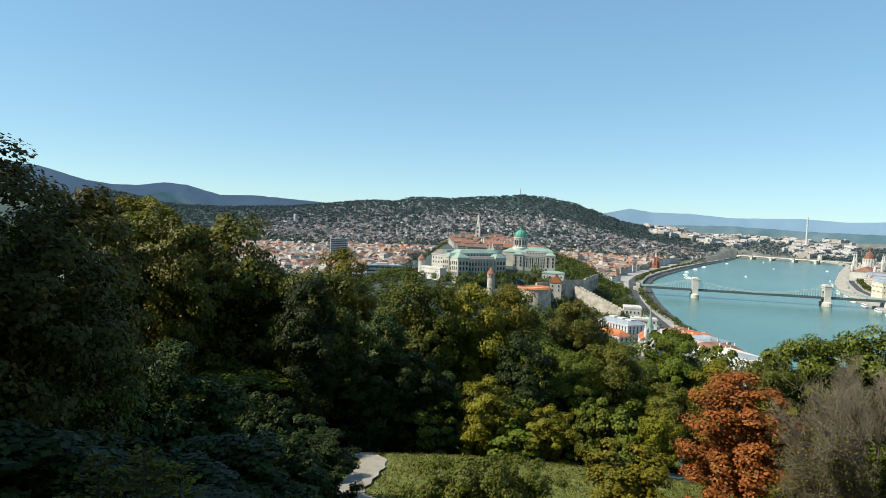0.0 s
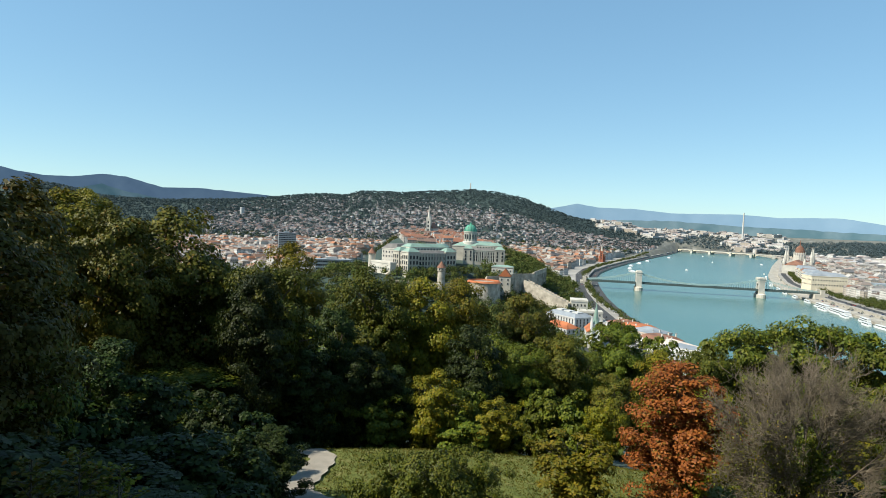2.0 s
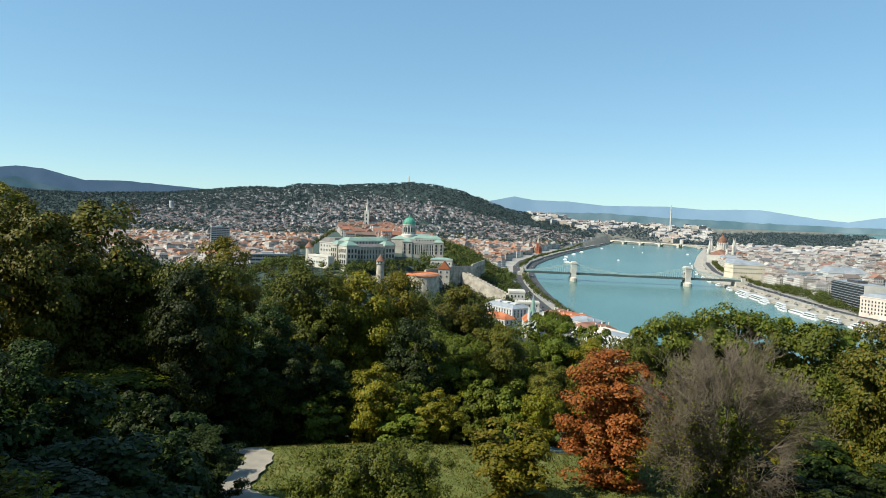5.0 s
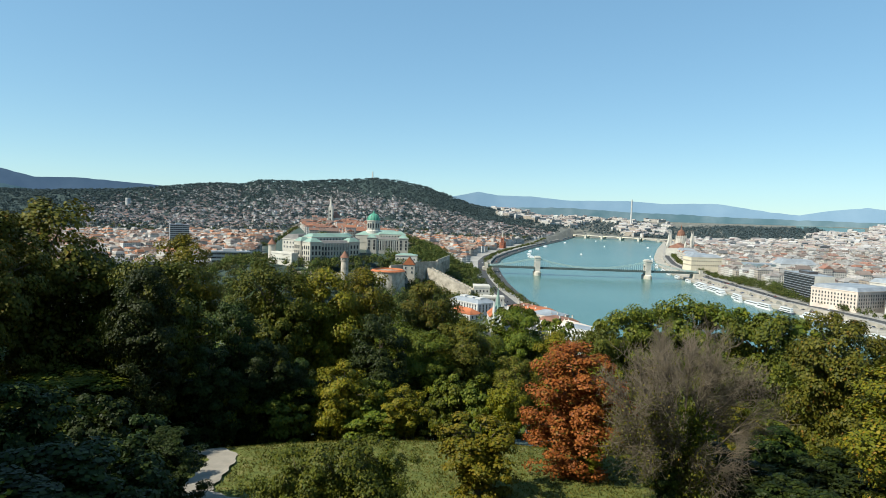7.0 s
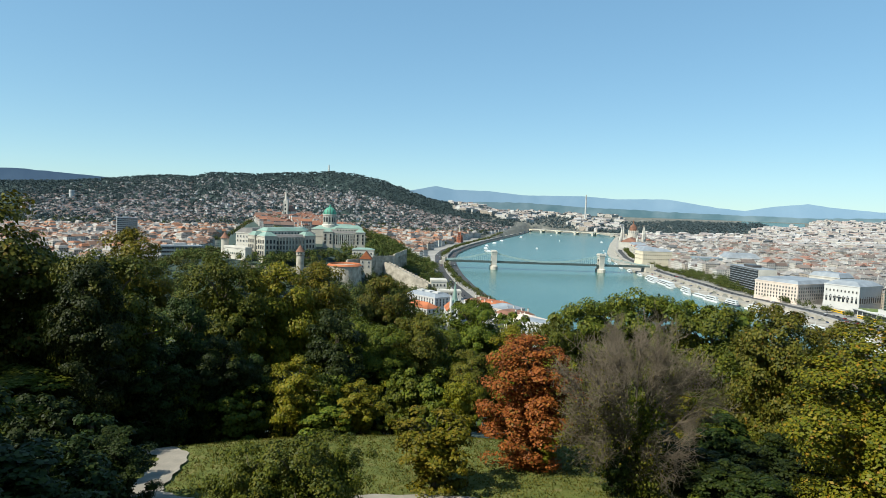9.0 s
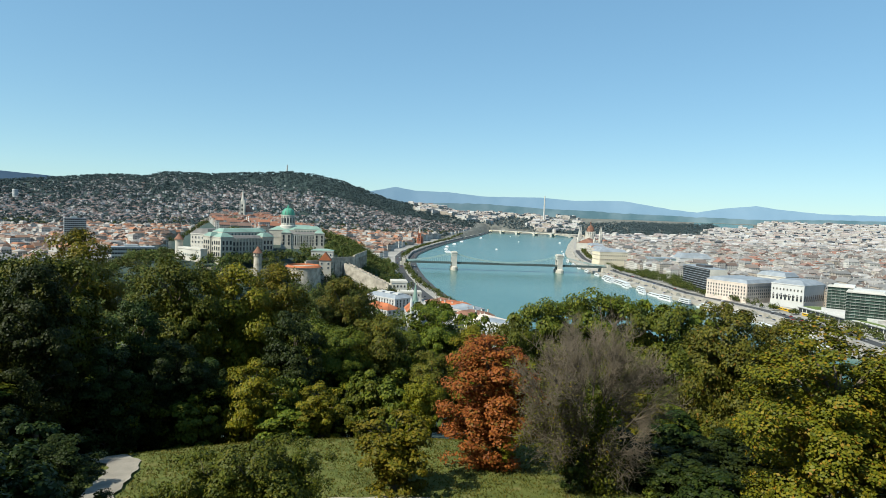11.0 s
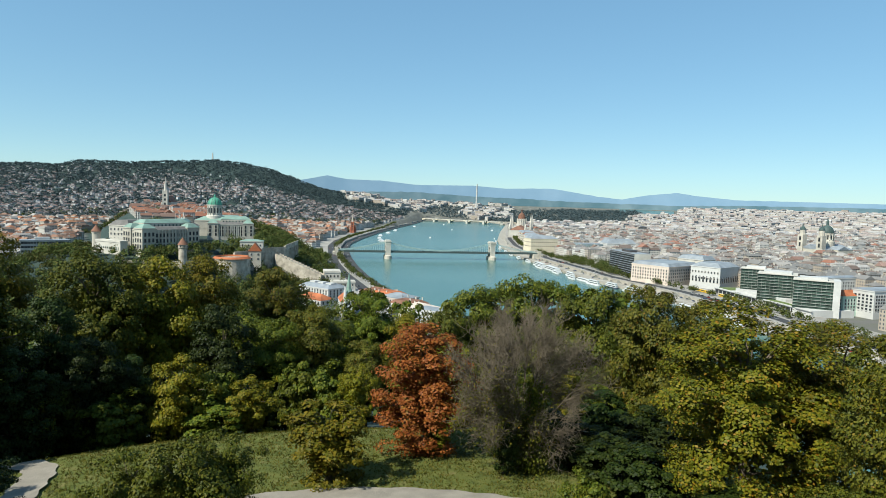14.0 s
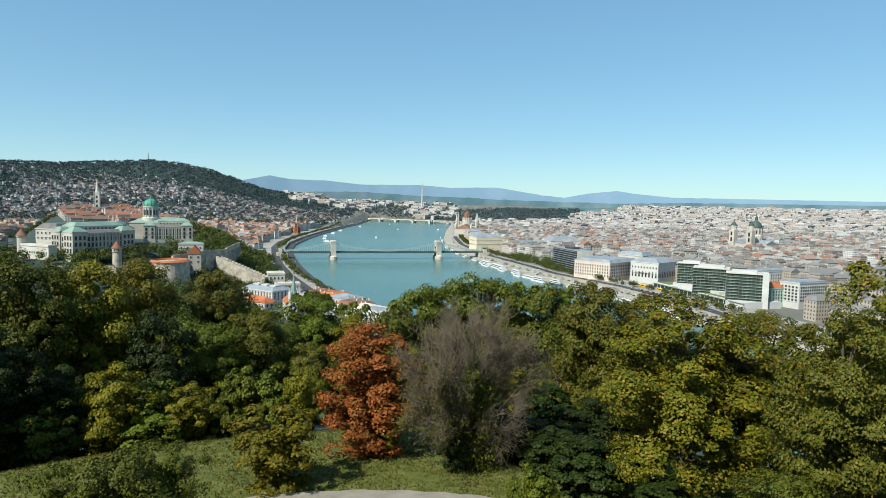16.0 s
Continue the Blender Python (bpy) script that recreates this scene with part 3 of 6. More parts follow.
# ---- the city's houses ----
KEEP_CLEAR = [(-500, 670, 120), (-560, 780, 90), (130, 1050, 60), (-345, 620, 150), (-400, 800, 170), (-833, 1450, 50), (55, 2031, 110), (658, 1336, 75), (180, 960, 70), (235, 850, 75), (300, 700, 88), (-187, 615, 55), (-165, 690, 30), (-900, 985, 45), (-690, 870, 45), (-130, 560, 30), (20, 1290, 40), (65, 1330, 60), (352, 640, 30), (400, 630, 40), (280, 800, 45)]


def free_ground(x, y, margin=40):
    if bank_west(y) - margin < x < bank_east(y) + margin * 1.5:
        return False
    return all((x - a) ** 2 + (y - c) ** 2 > q * q for a, c, q in KEEP_CLEAR)


def town_houses(seed, x0, x1, y0, y1, angle, block, street, keep, hgt, step):
    """Blocks of terraced houses on a turned street grid: (x, y, turn, width, depth, walls, rise)."""
    rng = random.Random(seed)
    ca, sa_ = math.cos(radians(angle)), math.sin(radians(angle))
    out = []
    u = -3500.0
    while u < 5600:
        bw = block[0] * rng.uniform(0.75, 1.3)
        v = 0.0
        while v < 5200:
            bl = block[1] * rng.uniform(0.75, 1.3)
            cx, cy = (u + bw / 2) * ca - (v + bl / 2) * sa_, (u + bw / 2) * sa_ + (v + bl / 2) * ca
            if x0 < cx < x1 and y0 < cy < y1 and keep(cx, cy):
                base = rng.uniform(*hgt)
                depth = 13.0
                for side, length in ((0, bw), (1, bl - 2 * depth), (2, bw), (3, bl - 2 * depth)):
                    s = 0.0
                    while s < length - 6:
                        w = min(rng.uniform(*step), length - s)
                        if length - s - w < 7:
                            w = length - s
                        mid = s + w / 2
                        lu, lv = ((u + mid, v + depth / 2), (u + bw - depth / 2, v + depth + mid), (u + mid, v + bl - depth / 2), (u + depth / 2, v + depth + mid))[side]
                        px, py = lu * ca - lv * sa_, lu * sa_ + lv * ca
                        if keep(px, py):
                            out.append((px, py, angle + (90 if side % 2 else 0), w, depth + rng.uniform(-1, 2), base + rng.uniform(-4, 5) + (8 if rng.random() < 0.04 else 0), rng.uniform(2.5, 6)))
                        s += w
            v += bl + street
        u += bw + street
    return out


def az_of(x, y):
    return math.degrees(math.atan2(x, y))


def pest_ok(x, y):
    r = math.hypot(x, y)
    return x > bank_east(y) + (115 if y < 660 else 75) and -6 < az_of(x, y) < 40 and 420 < r < 4850 and free_ground(x, y) and not (y > 3150 and az_of(x, y) < 11) and not (r > 3950 and 9.8 < az_of(x, y) < 15.2)


def buda_ok(x, y):
    r, a = math.hypot(x, y), az_of(x, y)
    d, _ = castle_at(np.array(x), np.array(y))
    return x < bank_west(y) - 70 and -56 < a < -6 and 640 < r < 2350 and d > 185 and free_ground(x, y)


def north_ok(x, y):
    return -15 < az_of(x, y) < 1 and 3720 < math.hypot(x, y) < 4880 and noise.noise((x * 0.004, y * 0.004, 2.0)) > -0.15 


def castle_ok(x, y):
    d, _ = castle_at(np.array(x), np.array(y))
    return d < 75 and y > 1010 and free_ground(x, y) and y < 2000


HOUSES = []
HOUSES += [("pest", h) for h in town_houses(3, -200, 1500, 400, 2300, 18, (58, 74), 13, lambda x, y: pest_ok(x, y), (17, 24), (13, 26))]
HOUSES += [("pest_far", h) for h in town_houses(4, -100, 3300, 1500, 4900, 40, (85, 110), 24, lambda x, y: pest_ok(x, y) and math.hypot(x, y) > 2300, (18, 27), (24, 48))]
HOUSES += [("buda", h) for h in town_houses(5, -2300, 0, 450, 2900, -20, (52, 70), 15, lambda x, y: buda_ok(x, y), (13, 20), (12, 24))]
HOUSES += [("north", h) for h in town_houses(8, -1500, 150, 3500, 4900, 62, (100, 110), 40, lambda x, y: north_ok(x, y), (16, 30), (30, 60))]
HOUSES += [("castle", h) for h in town_houses(6, -1300, -350, 1000, 2000, 35, (42, 60), 11, lambda x, y: castle_ok(x, y), (8, 12), (12, 26))]


def house_shape(bw_, br_, spec, roofs, walls, rng, z):
    x, y, turn, w, d, h, rise = spec
    for bd in (bw_, br_):
        bd.set((x, y, z), turn)
    bw_.walls(-w / 2, -d / 2, -3, w / 2, d / 2, h, walls)
    k = rng.random()
    if k < 0.14:
        br_.box(-w / 2 - 0.3, -d / 2 - 0.3, h, w / 2 + 0.3, d / 2 + 0.3, h + 0.8, roofs)
        br_.box(-w / 4, -d / 4, h + 0.8, w / 5, d / 6, h + 3.2, roofs)
    elif k < 0.3:
        br_.roof(-w / 2, -d / 2, h, w / 2, d / 2, rise * 0.8, roofs, cut=rise * 0.6)
    else:
        br_.roof(-w / 2, -d / 2, h, w / 2, d / 2, rise, roofs, "hip" if k < 0.5 else "gable")
    if k > 0.3:
        for q in range(2):
            cx = rng.uniform(-w * 0.4, w * 0.4)
            br_.box(cx - 0.5, -0.5 + q, h + rise * 0.4, cx + 0.5, 0.6 + q, h + rise + 1.4, walls, False)


rng_h = random.Random(11)
near_houses = sorted(HOUSES, key=lambda e: math.hypot(e[1][0], e[1][1]))
single = {id(e) for e in near_houses[:300]}
STUFF = {}
for e in HOUSES:
    region, spec = e
    z = float(height(spec[0], spec[1]))
    if z < 0:
        continue
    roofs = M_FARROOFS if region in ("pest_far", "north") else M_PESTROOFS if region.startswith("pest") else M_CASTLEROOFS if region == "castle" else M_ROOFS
    if id(e) in single:
        bw_, br_ = Build(), Build()
        house_shape(bw_, br_, spec, roofs, M_WALLS, rng_h, z)
        o = thing("town_house", "pale rendered town house with a pitched roof in a terrace", "house", "town houses")
        part("wall", bw_, o)
        part("roof", br_, o)
    else:
        bw_, br_ = STUFF.setdefault(region, (Build(), Build()))
        house_shape(bw_, br_, spec, roofs, M_WALLS, rng_h, z)
TOWN_LABEL = {"pest": "dense pale city blocks with brown and grey roofs", "pest_far": "distant pale apartment blocks on the plain", "north": "distant white housing blocks beyond the bridge", "buda": "crowded town houses with red-brown roofs", "castle": "old low houses with red tile roofs on the castle hill"}
for region, (bw_, br_) in STUFF.items():
    o = thing("city_blocks", TOWN_LABEL[region], "houses", kind="stuff")
    tagged(part("facades", bw_, o), kind="stuff")
    tagged(part("roofs", br_, o), kind="stuff")

# villas scattered over the hills
bw_, br_ = Build(), Build()
rng_v = random.Random(21)
count = 0
while count < 4600:
    a, r = rng_v.uniform(-50, -7), 4500 - 2000 * rng_v.random() ** 0.8
    x, y = r * math.sin(radians(a)), r * math.cos(radians(a))
    dens = 0.62 + 0.9 * noise.noise((x * 0.0022, y * 0.0022, 0.0)) + (0.25 if a > -42 else -0.2) - max(0.0, (r - 3900) / 700) * 0.7
    if r > np.interp(a, [-50, -36, -31, -26, -20, -14, -7], [4200, 4300, 4200, 3650, 3450, 3300, 3200]) * rng_v.uniform(0.9, 1.0) or x > bank_west(y) - 60 or rng_v.random() > dens:
        continue
    z = float(height(x, y))
    s = 0.55 if r > 3400 else 0.75
    w, d, h = rng_v.uniform(12, 26) * s, rng_v.uniform(10, 16) * s, rng_v.uniform(7, 15) * s
    for bd in (bw_, br_):
        bd.set((x, y, z), rng_v.uniform(0, 180))
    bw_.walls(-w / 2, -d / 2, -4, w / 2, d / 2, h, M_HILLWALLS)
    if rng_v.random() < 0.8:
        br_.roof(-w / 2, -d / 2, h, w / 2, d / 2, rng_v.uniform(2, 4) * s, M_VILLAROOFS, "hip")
    count += 1
o = thing("hillside_villas", "white villas scattered over the wooded hills", "houses", kind="stuff")
tagged(part("facades", bw_, o), kind="stuff")
tagged(part("roofs", br_, o), kind="stuff")


# ---- woods and town trees far off ----
def far_trees(name, spots, cards, size, wide, tall, label, mat):
    """Many small crowns of leaf clumps as one sheet of foliage."""
    rng = np.random.default_rng(len(spots) + cards)
    spots = np.array(spots)
    n = len(spots)
    e = rng.normal(size=(n, cards, 3))
    e /= np.linalg.norm(e, axis=2, keepdims=True)
    e[:, :, 2] = np.where(e[:, :, 2] < -0.5, -e[:, :, 2], e[:, :, 2])
    lob = 1 + 0.3 * np.sin(3 * np.arctan2(e[:, :, 1], e[:, :, 0]) + rng.uniform(0, 6, (n, 1)))
    s = rng.uniform(0.65, 1.35, (n, 1))
    rad = rng.uniform(0.55, 1.0, (n, cards)) * lob
    p = np.stack([e[:, :, 0] * rad * wide / 2 * s, e[:, :, 1] * rad * wide / 2 * s, tall * s * 0.55 + e[:, :, 2] * rad * tall * 0.47 * s], -1) + spots[:, None, :]
    nrm = e + np.array([0, 0, 0.3]) + 0.4 * rng.normal(size=e.shape)
    v, f = leaf_cards(rng, p.reshape(-1, 3), nrm.reshape(-1, 3), size * rng.uniform(0.7, 1.3, n * cards))
    tagged(new(name, mesh_np(name, v, f, [mat])), label, "trees", kind="stuff")


def scatter(seed, count, pick, test):
    rng, out, tries = random.Random(seed), [], 0
    while len(out) < count and tries < count * 30:
        tries += 1
        x, y = pick(rng)
        if test(x, y):
            z = float(height(x, y))
            if z > 2:
                out.append((x, y, z))
    return out


def polar(a0, a1, r0, r1):
    def pick(rng):
        a, r = radians(rng.uniform(a0, a1)), math.sqrt(rng.uniform(r0 * r0, r1 * r1))
        return r * math.sin(a), r * math.cos(a)
    return pick


def castle_slope(x, y):
    d, _ = castle_at(np.array(x), np.array(y))
    return (44 if y < 740 else 66) < d < 200 and (x + 279) ** 2 + (y - 610) ** 2 > 500 and x < bank_west(y) - 50 and (x + 187) ** 2 + (y - 615) ** 2 > 2200 and (x + 900) ** 2 + (y - 985) ** 2 > 2500


far_trees("castle_slope_trees", scatter(31, 1250, polar(-42, -12, 440, 1150), castle_slope), 120, 1.5, 12, 11, "dense green trees on the castle slopes", M_L_FAR)


def garden_spot(x, y):
    return (x + 279) ** 2 + (y - 610) ** 2 > 480 and (x + 306) ** 2 + (y - 562) ** 2 > 60 and (x + 268) ** 2 + (y - 648) ** 2 > 180 and 0.88 * (x + 354) - 0.45 * (y - 574) > 6


far_trees("palace_garden_trees", scatter(41, 260, lambda g: (g.uniform(-355, -192), g.uniform(505, 690)), garden_spot), 230, 1.2, 10, 11, "green garden trees below the palace walls", M_L_FAR)
far_trees("west_slope_trees", scatter(43, 420, polar(-42, -33.2, 590, 960), lambda x, y: (x + 410) ** 2 + (y - 590) ** 2 > 900 and (x + 584) ** 2 + (y - 691) ** 2 > 1600), 130, 1.4, 11, 9, "green park trees on the western castle slope", M_L_FAR)
far_trees("promenade_park_trees", scatter(44, 110, lambda g: (lambda y: (float(bank_east(y)) + g.uniform(50, 92), y))(g.uniform(945, 1175)), lambda x, y: True), 140, 1.3, 11, 11, "dark green trees of a small riverside park", M_L_FAR)
far_trees("hill_foot_trees", scatter(32, 560, polar(-52, -4, 130, 560), lambda x, y: x < bank_west(y) - 30 and not (-13 < az_of(x, y) < -3 and math.hypot(x, y) > 400) and height(x, y) < 74), 90, 1.7, 12, 11, "dense trees at the foot of the hill", M_L_FAR)
far_trees("town_trees", scatter(33, 2500, polar(-58, -8, 620, 2600), lambda x, y: x < bank_west(y) - 70 and noise.noise((x * 0.004, y * 0.004, 5.0)) > 0.0), 50, 2.2, 12, 12, "green trees between the town houses", M_L_FAR)
far_trees("quay_trees", scatter(34, 260, lambda g: (lambda y: (float(bank_east(y)) + g.uniform(46, 60), y))(g.uniform(520, 1900)), lambda x, y: True) + scatter(35, 200, lambda g: (lambda y: (float(bank_west(y)) - g.uniform(18, 28), y))(g.uniform(620, 2600)), lambda x, y: True), 110, 1.3, 9, 8, "rows of green trees along the embankment", M_L_FAR)
far_trees("pest_trees", scatter(36, 260, polar(0, 36, 700, 2600), lambda x, y: pest_ok(x, y) and noise.noise((x * 0.006, y * 0.006, 9.0)) > 0.25), 60, 2.0, 11, 17, "trees in the squares of the city", M_L_FAR)
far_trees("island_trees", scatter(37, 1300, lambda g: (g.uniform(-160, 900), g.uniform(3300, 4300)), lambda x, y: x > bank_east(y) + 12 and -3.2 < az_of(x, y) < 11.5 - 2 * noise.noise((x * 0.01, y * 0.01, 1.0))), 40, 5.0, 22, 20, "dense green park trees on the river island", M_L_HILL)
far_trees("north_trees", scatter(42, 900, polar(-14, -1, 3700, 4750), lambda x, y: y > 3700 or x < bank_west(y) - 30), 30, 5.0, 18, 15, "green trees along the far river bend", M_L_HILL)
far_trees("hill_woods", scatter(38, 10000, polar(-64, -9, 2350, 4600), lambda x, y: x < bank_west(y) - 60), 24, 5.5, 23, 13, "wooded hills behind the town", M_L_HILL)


# ---- the great buildings ----
def windows(o, pane, at, along, n, gap, rows, storey, turn, label=""):
    """Single windows set out over a facade: along is the unit direction in the plan."""
    for r in range(rows):
        for k in range(n):
            x, y = at[0] + along[0] * gap * k, at[1] + along[1] * gap * k
            ob = new("window", pane)
            ob.parent = o
            ob.matrix_basis = pose(x, y, at[2] + storey * r, 0, 0, turn)


def pane_mesh(w, h, frame_mat, glass=None):
    """A window 0.25 m proud of its wall: frame and dark glass; local x along the wall, -y outwards."""
    bd = Build()
    bd.box(-w / 2 - 0.25, -0.22, -h / 2 - 0.25, w / 2 + 0.25, 0.05, h / 2 + 0.25, frame_mat)
    bd.box(-w / 2, -0.26, -h / 2, w / 2, -0.2, h / 2, glass or M_GLASS_D)
    return bd.mesh("window")


PANE_PALACE = pane_mesh(2.2, 3.9, M_STONE)
PANE_ATTIC = pane_mesh(1.2, 1.6, M_COPPER)
PANE_WHITE = pane_mesh(1.5, 2.2, M_WHITE)
PANE_CREAM = pane_mesh(1.5, 2.4, M_STONE_W)


def facade_windows(o, pane, p0, p1, z, gap, rows, storey, inset=3.0):
    """Windows along the wall from p0 to p1, which has its outside on the right as one walks it."""
    dx, dy = p1[0] - p0[0], p1[1] - p0[1]
    L = math.hypot(dx, dy)
    n = max(1, int((L - 2 * inset) / gap) + 1)
    g = (L - 2 * inset) / max(1, n - 1)
    u = (dx / L, dy / L)
    windows(o, pane, (p0[0] + u[0] * inset, p0[1] + u[1] * inset, z), u, n, g, rows, storey, math.degrees(math.atan2(dy, dx)))


def block(o, w, d, z0, h, wall_mat, roof_mat, roof=("hip", 5.0), at=(0, 0), turn=0.0, cornice=True, pane=None, storeys=3, gap=4.5, base=0.0, sides="sw"):
    """One wing of a large building in its thing's plan: wall with plinth and cornice, roof, windows on named sides."""
    bd = Build((*at, 0), turn)
    bd.walls(0, 0, z0 - 30, w, d, z0 + h, wall_mat)
    if cornice:
        bd.box(-0.5, -0.5, z0 + h - 1.0, w + 0.5, d + 0.5, z0 + h, wall_mat)
        bd.box(-0.4, -0.4, z0 - 16, w + 0.4, d + 0.4, z0 + h * 0.22, wall_mat)
        bd.box(-0.25, -0.25, z0 + h * 0.5, w + 0.25, d + 0.25, z0 + h * 0.5 + 0.5, wall_mat)
    part("wall", bd, o)
    rb = Build((*at, 0), turn)
    if roof[0] == "mansard":
        rb.roof(0, 0, z0 + h, w, d, roof[1], roof_mat, cut=roof[2], over=0.2)
    elif roof[0] == "flat":
        rb.box(-0.3, -0.3, z0 + h, w + 0.3, d + 0.3, z0 + h + roof[1], roof_mat)
    else:
        rb.roof(0, 0, z0 + h, w, d, roof[1], roof_mat, roof[0], over=0.6)
    part("roof", rb, o)
    if pane:
        c, s = math.cos(radians(turn)), math.sin(radians(turn))
        P = lambda x, y: (at[0] + c * x - s * y, at[1] + s * x + c * y)
        st = h * 0.86 / storeys
        for side in sides:
            a, q = {"s": (P(0, 0), P(w, 0)), "e": (P(w, 0), P(w, d)), "w": (P(0, d), P(0, 0)), "n": (P(w, d), P(0, d))}[side]
            facade_windows(o, pane, a, q, z0 + base + st * 0.6, gap, storeys, st)


def palace():
    """The royal palace: local x runs along the front, y back; set down in world metres."""
    o = thing("royal_palace", "huge pale stone palace with green copper roofs and a dome", "palace")
    z = 46.0
    # south wing
    block(o, 62, 32, z, 26, M_PALACE, M_SLATE, ("mansard", 2.5, 4), (-354, 574), 63, True, PANE_PALACE, 4, 3.8)
    c, s = math.cos(radians(63)), math.sin(radians(63))
    for x, y in ((0, 0), (50, 0), (0, 20), (50, 20)):
        px, py = -354 + c * (x - 1.2) - s * (y - 1.2), 574 + s * (x - 1.2) + c * (y - 1.2)
        block(o, 14.4, 14.4, z, 27.5, M_PALACE, M_COPPER, ("mansard", 4.0, 4.5), (px, py), 63, True, PANE_PALACE, 4, 3.8)
    px, py = -354 + c * 10 - s * 14, 574 + s * 10 + c * 14
    block(o, 52, 20, z + 27, 5, M_STONE, M_COPPER, ("mansard", 3.5, 5), (px, py), 63, False, PANE_ATTIC, 1, 4.0)
    # pilasters along the front
    for k in range(17):
        q = Build((-354 + c * (1.6 + 3.75 * k), 574 + s * (1.6 + 3.75 * k), 0), 63)
        q.box(-0.45, -0.7, z + 7, 0.45, 0.1, z + 24, M_STONE)
        q.box(-0.7, -1.0, z + 24, 0.7, 0.1, z + 25, M_STONE)
        part("pilaster", q, o)
    # white west wing over an arcaded retaining wall
    block(o, 25, 30, 58, 17, M_STONE_W, M_SLATE, ("mansard", 5, 5), (-405, 597), -13, True, PANE_WHITE, 3, 4.2)
    block(o, 40, 8, 46, 14, M_STONE_W, M_STONE_W, ("flat", 0.8), (-410, 583), -23, True, PANE_ATTIC, 1, 3.2)
    # link and middle
    block(o, 118, 40, z + 4, 19.5, M_PALACE, M_SLATE, ("mansard", 3, 5), (-352, 650), 110, True, PANE_PALACE, 3, 4.0)
    block(o, 100, 20, z + 24, 4.5, M_STONE, M_COPPER, ("mansard", 3.5, 5), (-364, 658), 110, False, PANE_ATTIC, 1, 4.0)
    block(o, 57, 46, z + 4, 21, M_PALACE, M_SLATE, ("mansard", 2.5, 5), (-384, 768), 25, True, PANE_PALACE, 4, 3.8, sides="sew")
    c, s = math.cos(radians(25)), math.sin(radians(25))
    for x in (0, 44):
        block(o, 13, 13, z + 4, 22.5, M_PALACE, M_COPPER, ("mansard", 4.0, 4.5), (-384 + c * (x - 0.3) + s * 1.4, 768 + s * (x - 0.3) - c * 1.4), 25, True, PANE_PALACE, 4, 3.8)
    block(o, 38, 28, z + 25, 6, M_STONE, M_COPPER, ("mansard", 4, 6), (-384 + c * 16 - s * 12, 768 + s * 16 + c * 12), 25, False, PANE_ATTIC, 1, 4.0)
    for k in range(12):
        q = Build((-384 + c * (14.5 + 2.6 * k), 768 + s * (14.5 + 2.6 * k), 0), 25)
        q.box(-0.4, -0.7, z + 9, 0.4, 0.1, z + 23, M_STONE_W)
        part("pilaster", q, o)
    block(o, 110, 50, z + 6, 22, M_PALACE, M_COPPER, ("mansard", 5, 10), (-376, 822), 104, True, PANE_PALACE, 4, 4.4, sides="s")
    # dome
    d = Build((-405, 830, 0))
    d.turned(0, 0, [(11.5, 66), (11.5, 80), (10.2, 80.5), (9.0, 81), (9.0, 93.5), (9.8, 94), (9.8, 95.5)], M_STONE_W, 24)
    for k in range(14):
        a = 2 * math.pi * k / 14
        d.turned(9.5 * math.cos(a), 9.5 * math.sin(a), [(0.55, 81), (0.5, 93.5)], M_STONE_W, 6)
        d.box(8.8 * math.cos(a + 0.22) - 0.7, 8.8 * math.sin(a + 0.22) - 0.7, 84, 8.8 * math.cos(a + 0.22) + 0.7, 8.8 * math.sin(a + 0.22) + 0.7, 91, M_GLASS_D)
    part("drum", d, o, "round drum with columns")
    d = Build((-405, 830, 0))
    prof = [(9.6 * math.cos(t), 95.5 + 10.5 * math.sin(t)) for t in [k * math.pi / 22 for k in range(11)]]
    d.turned(0, 0, prof + [(1.5, 106.0), (1.5, 107.6), (0.4, 109), (0.15, 111)], M_DOME, 24)
    for k in range(12):
        a = 2 * math.pi * k / 12
        for j in range(9):
            (r0, h0), (r1, h1) = prof[j], prof[j + 1]
            ca, sn = math.cos(a), math.sin(a)
            q = 0.25
            d.face([((r0 + .2) * ca - q * sn, (r0 + .2) * sn + q * ca, h0), ((r0 + .2) * ca + q * sn, (r0 + .2) * sn - q * ca, h0), ((r1 + .2) * ca + q * sn, (r1 + .2) * sn - q * ca, h1), ((r1 + .2) * ca - q * sn, (r1 + .2) * sn + q * ca, h1)], M_DARKCOPPER)
    part("dome", d, o, "ribbed green copper dome")
    return o


palace()


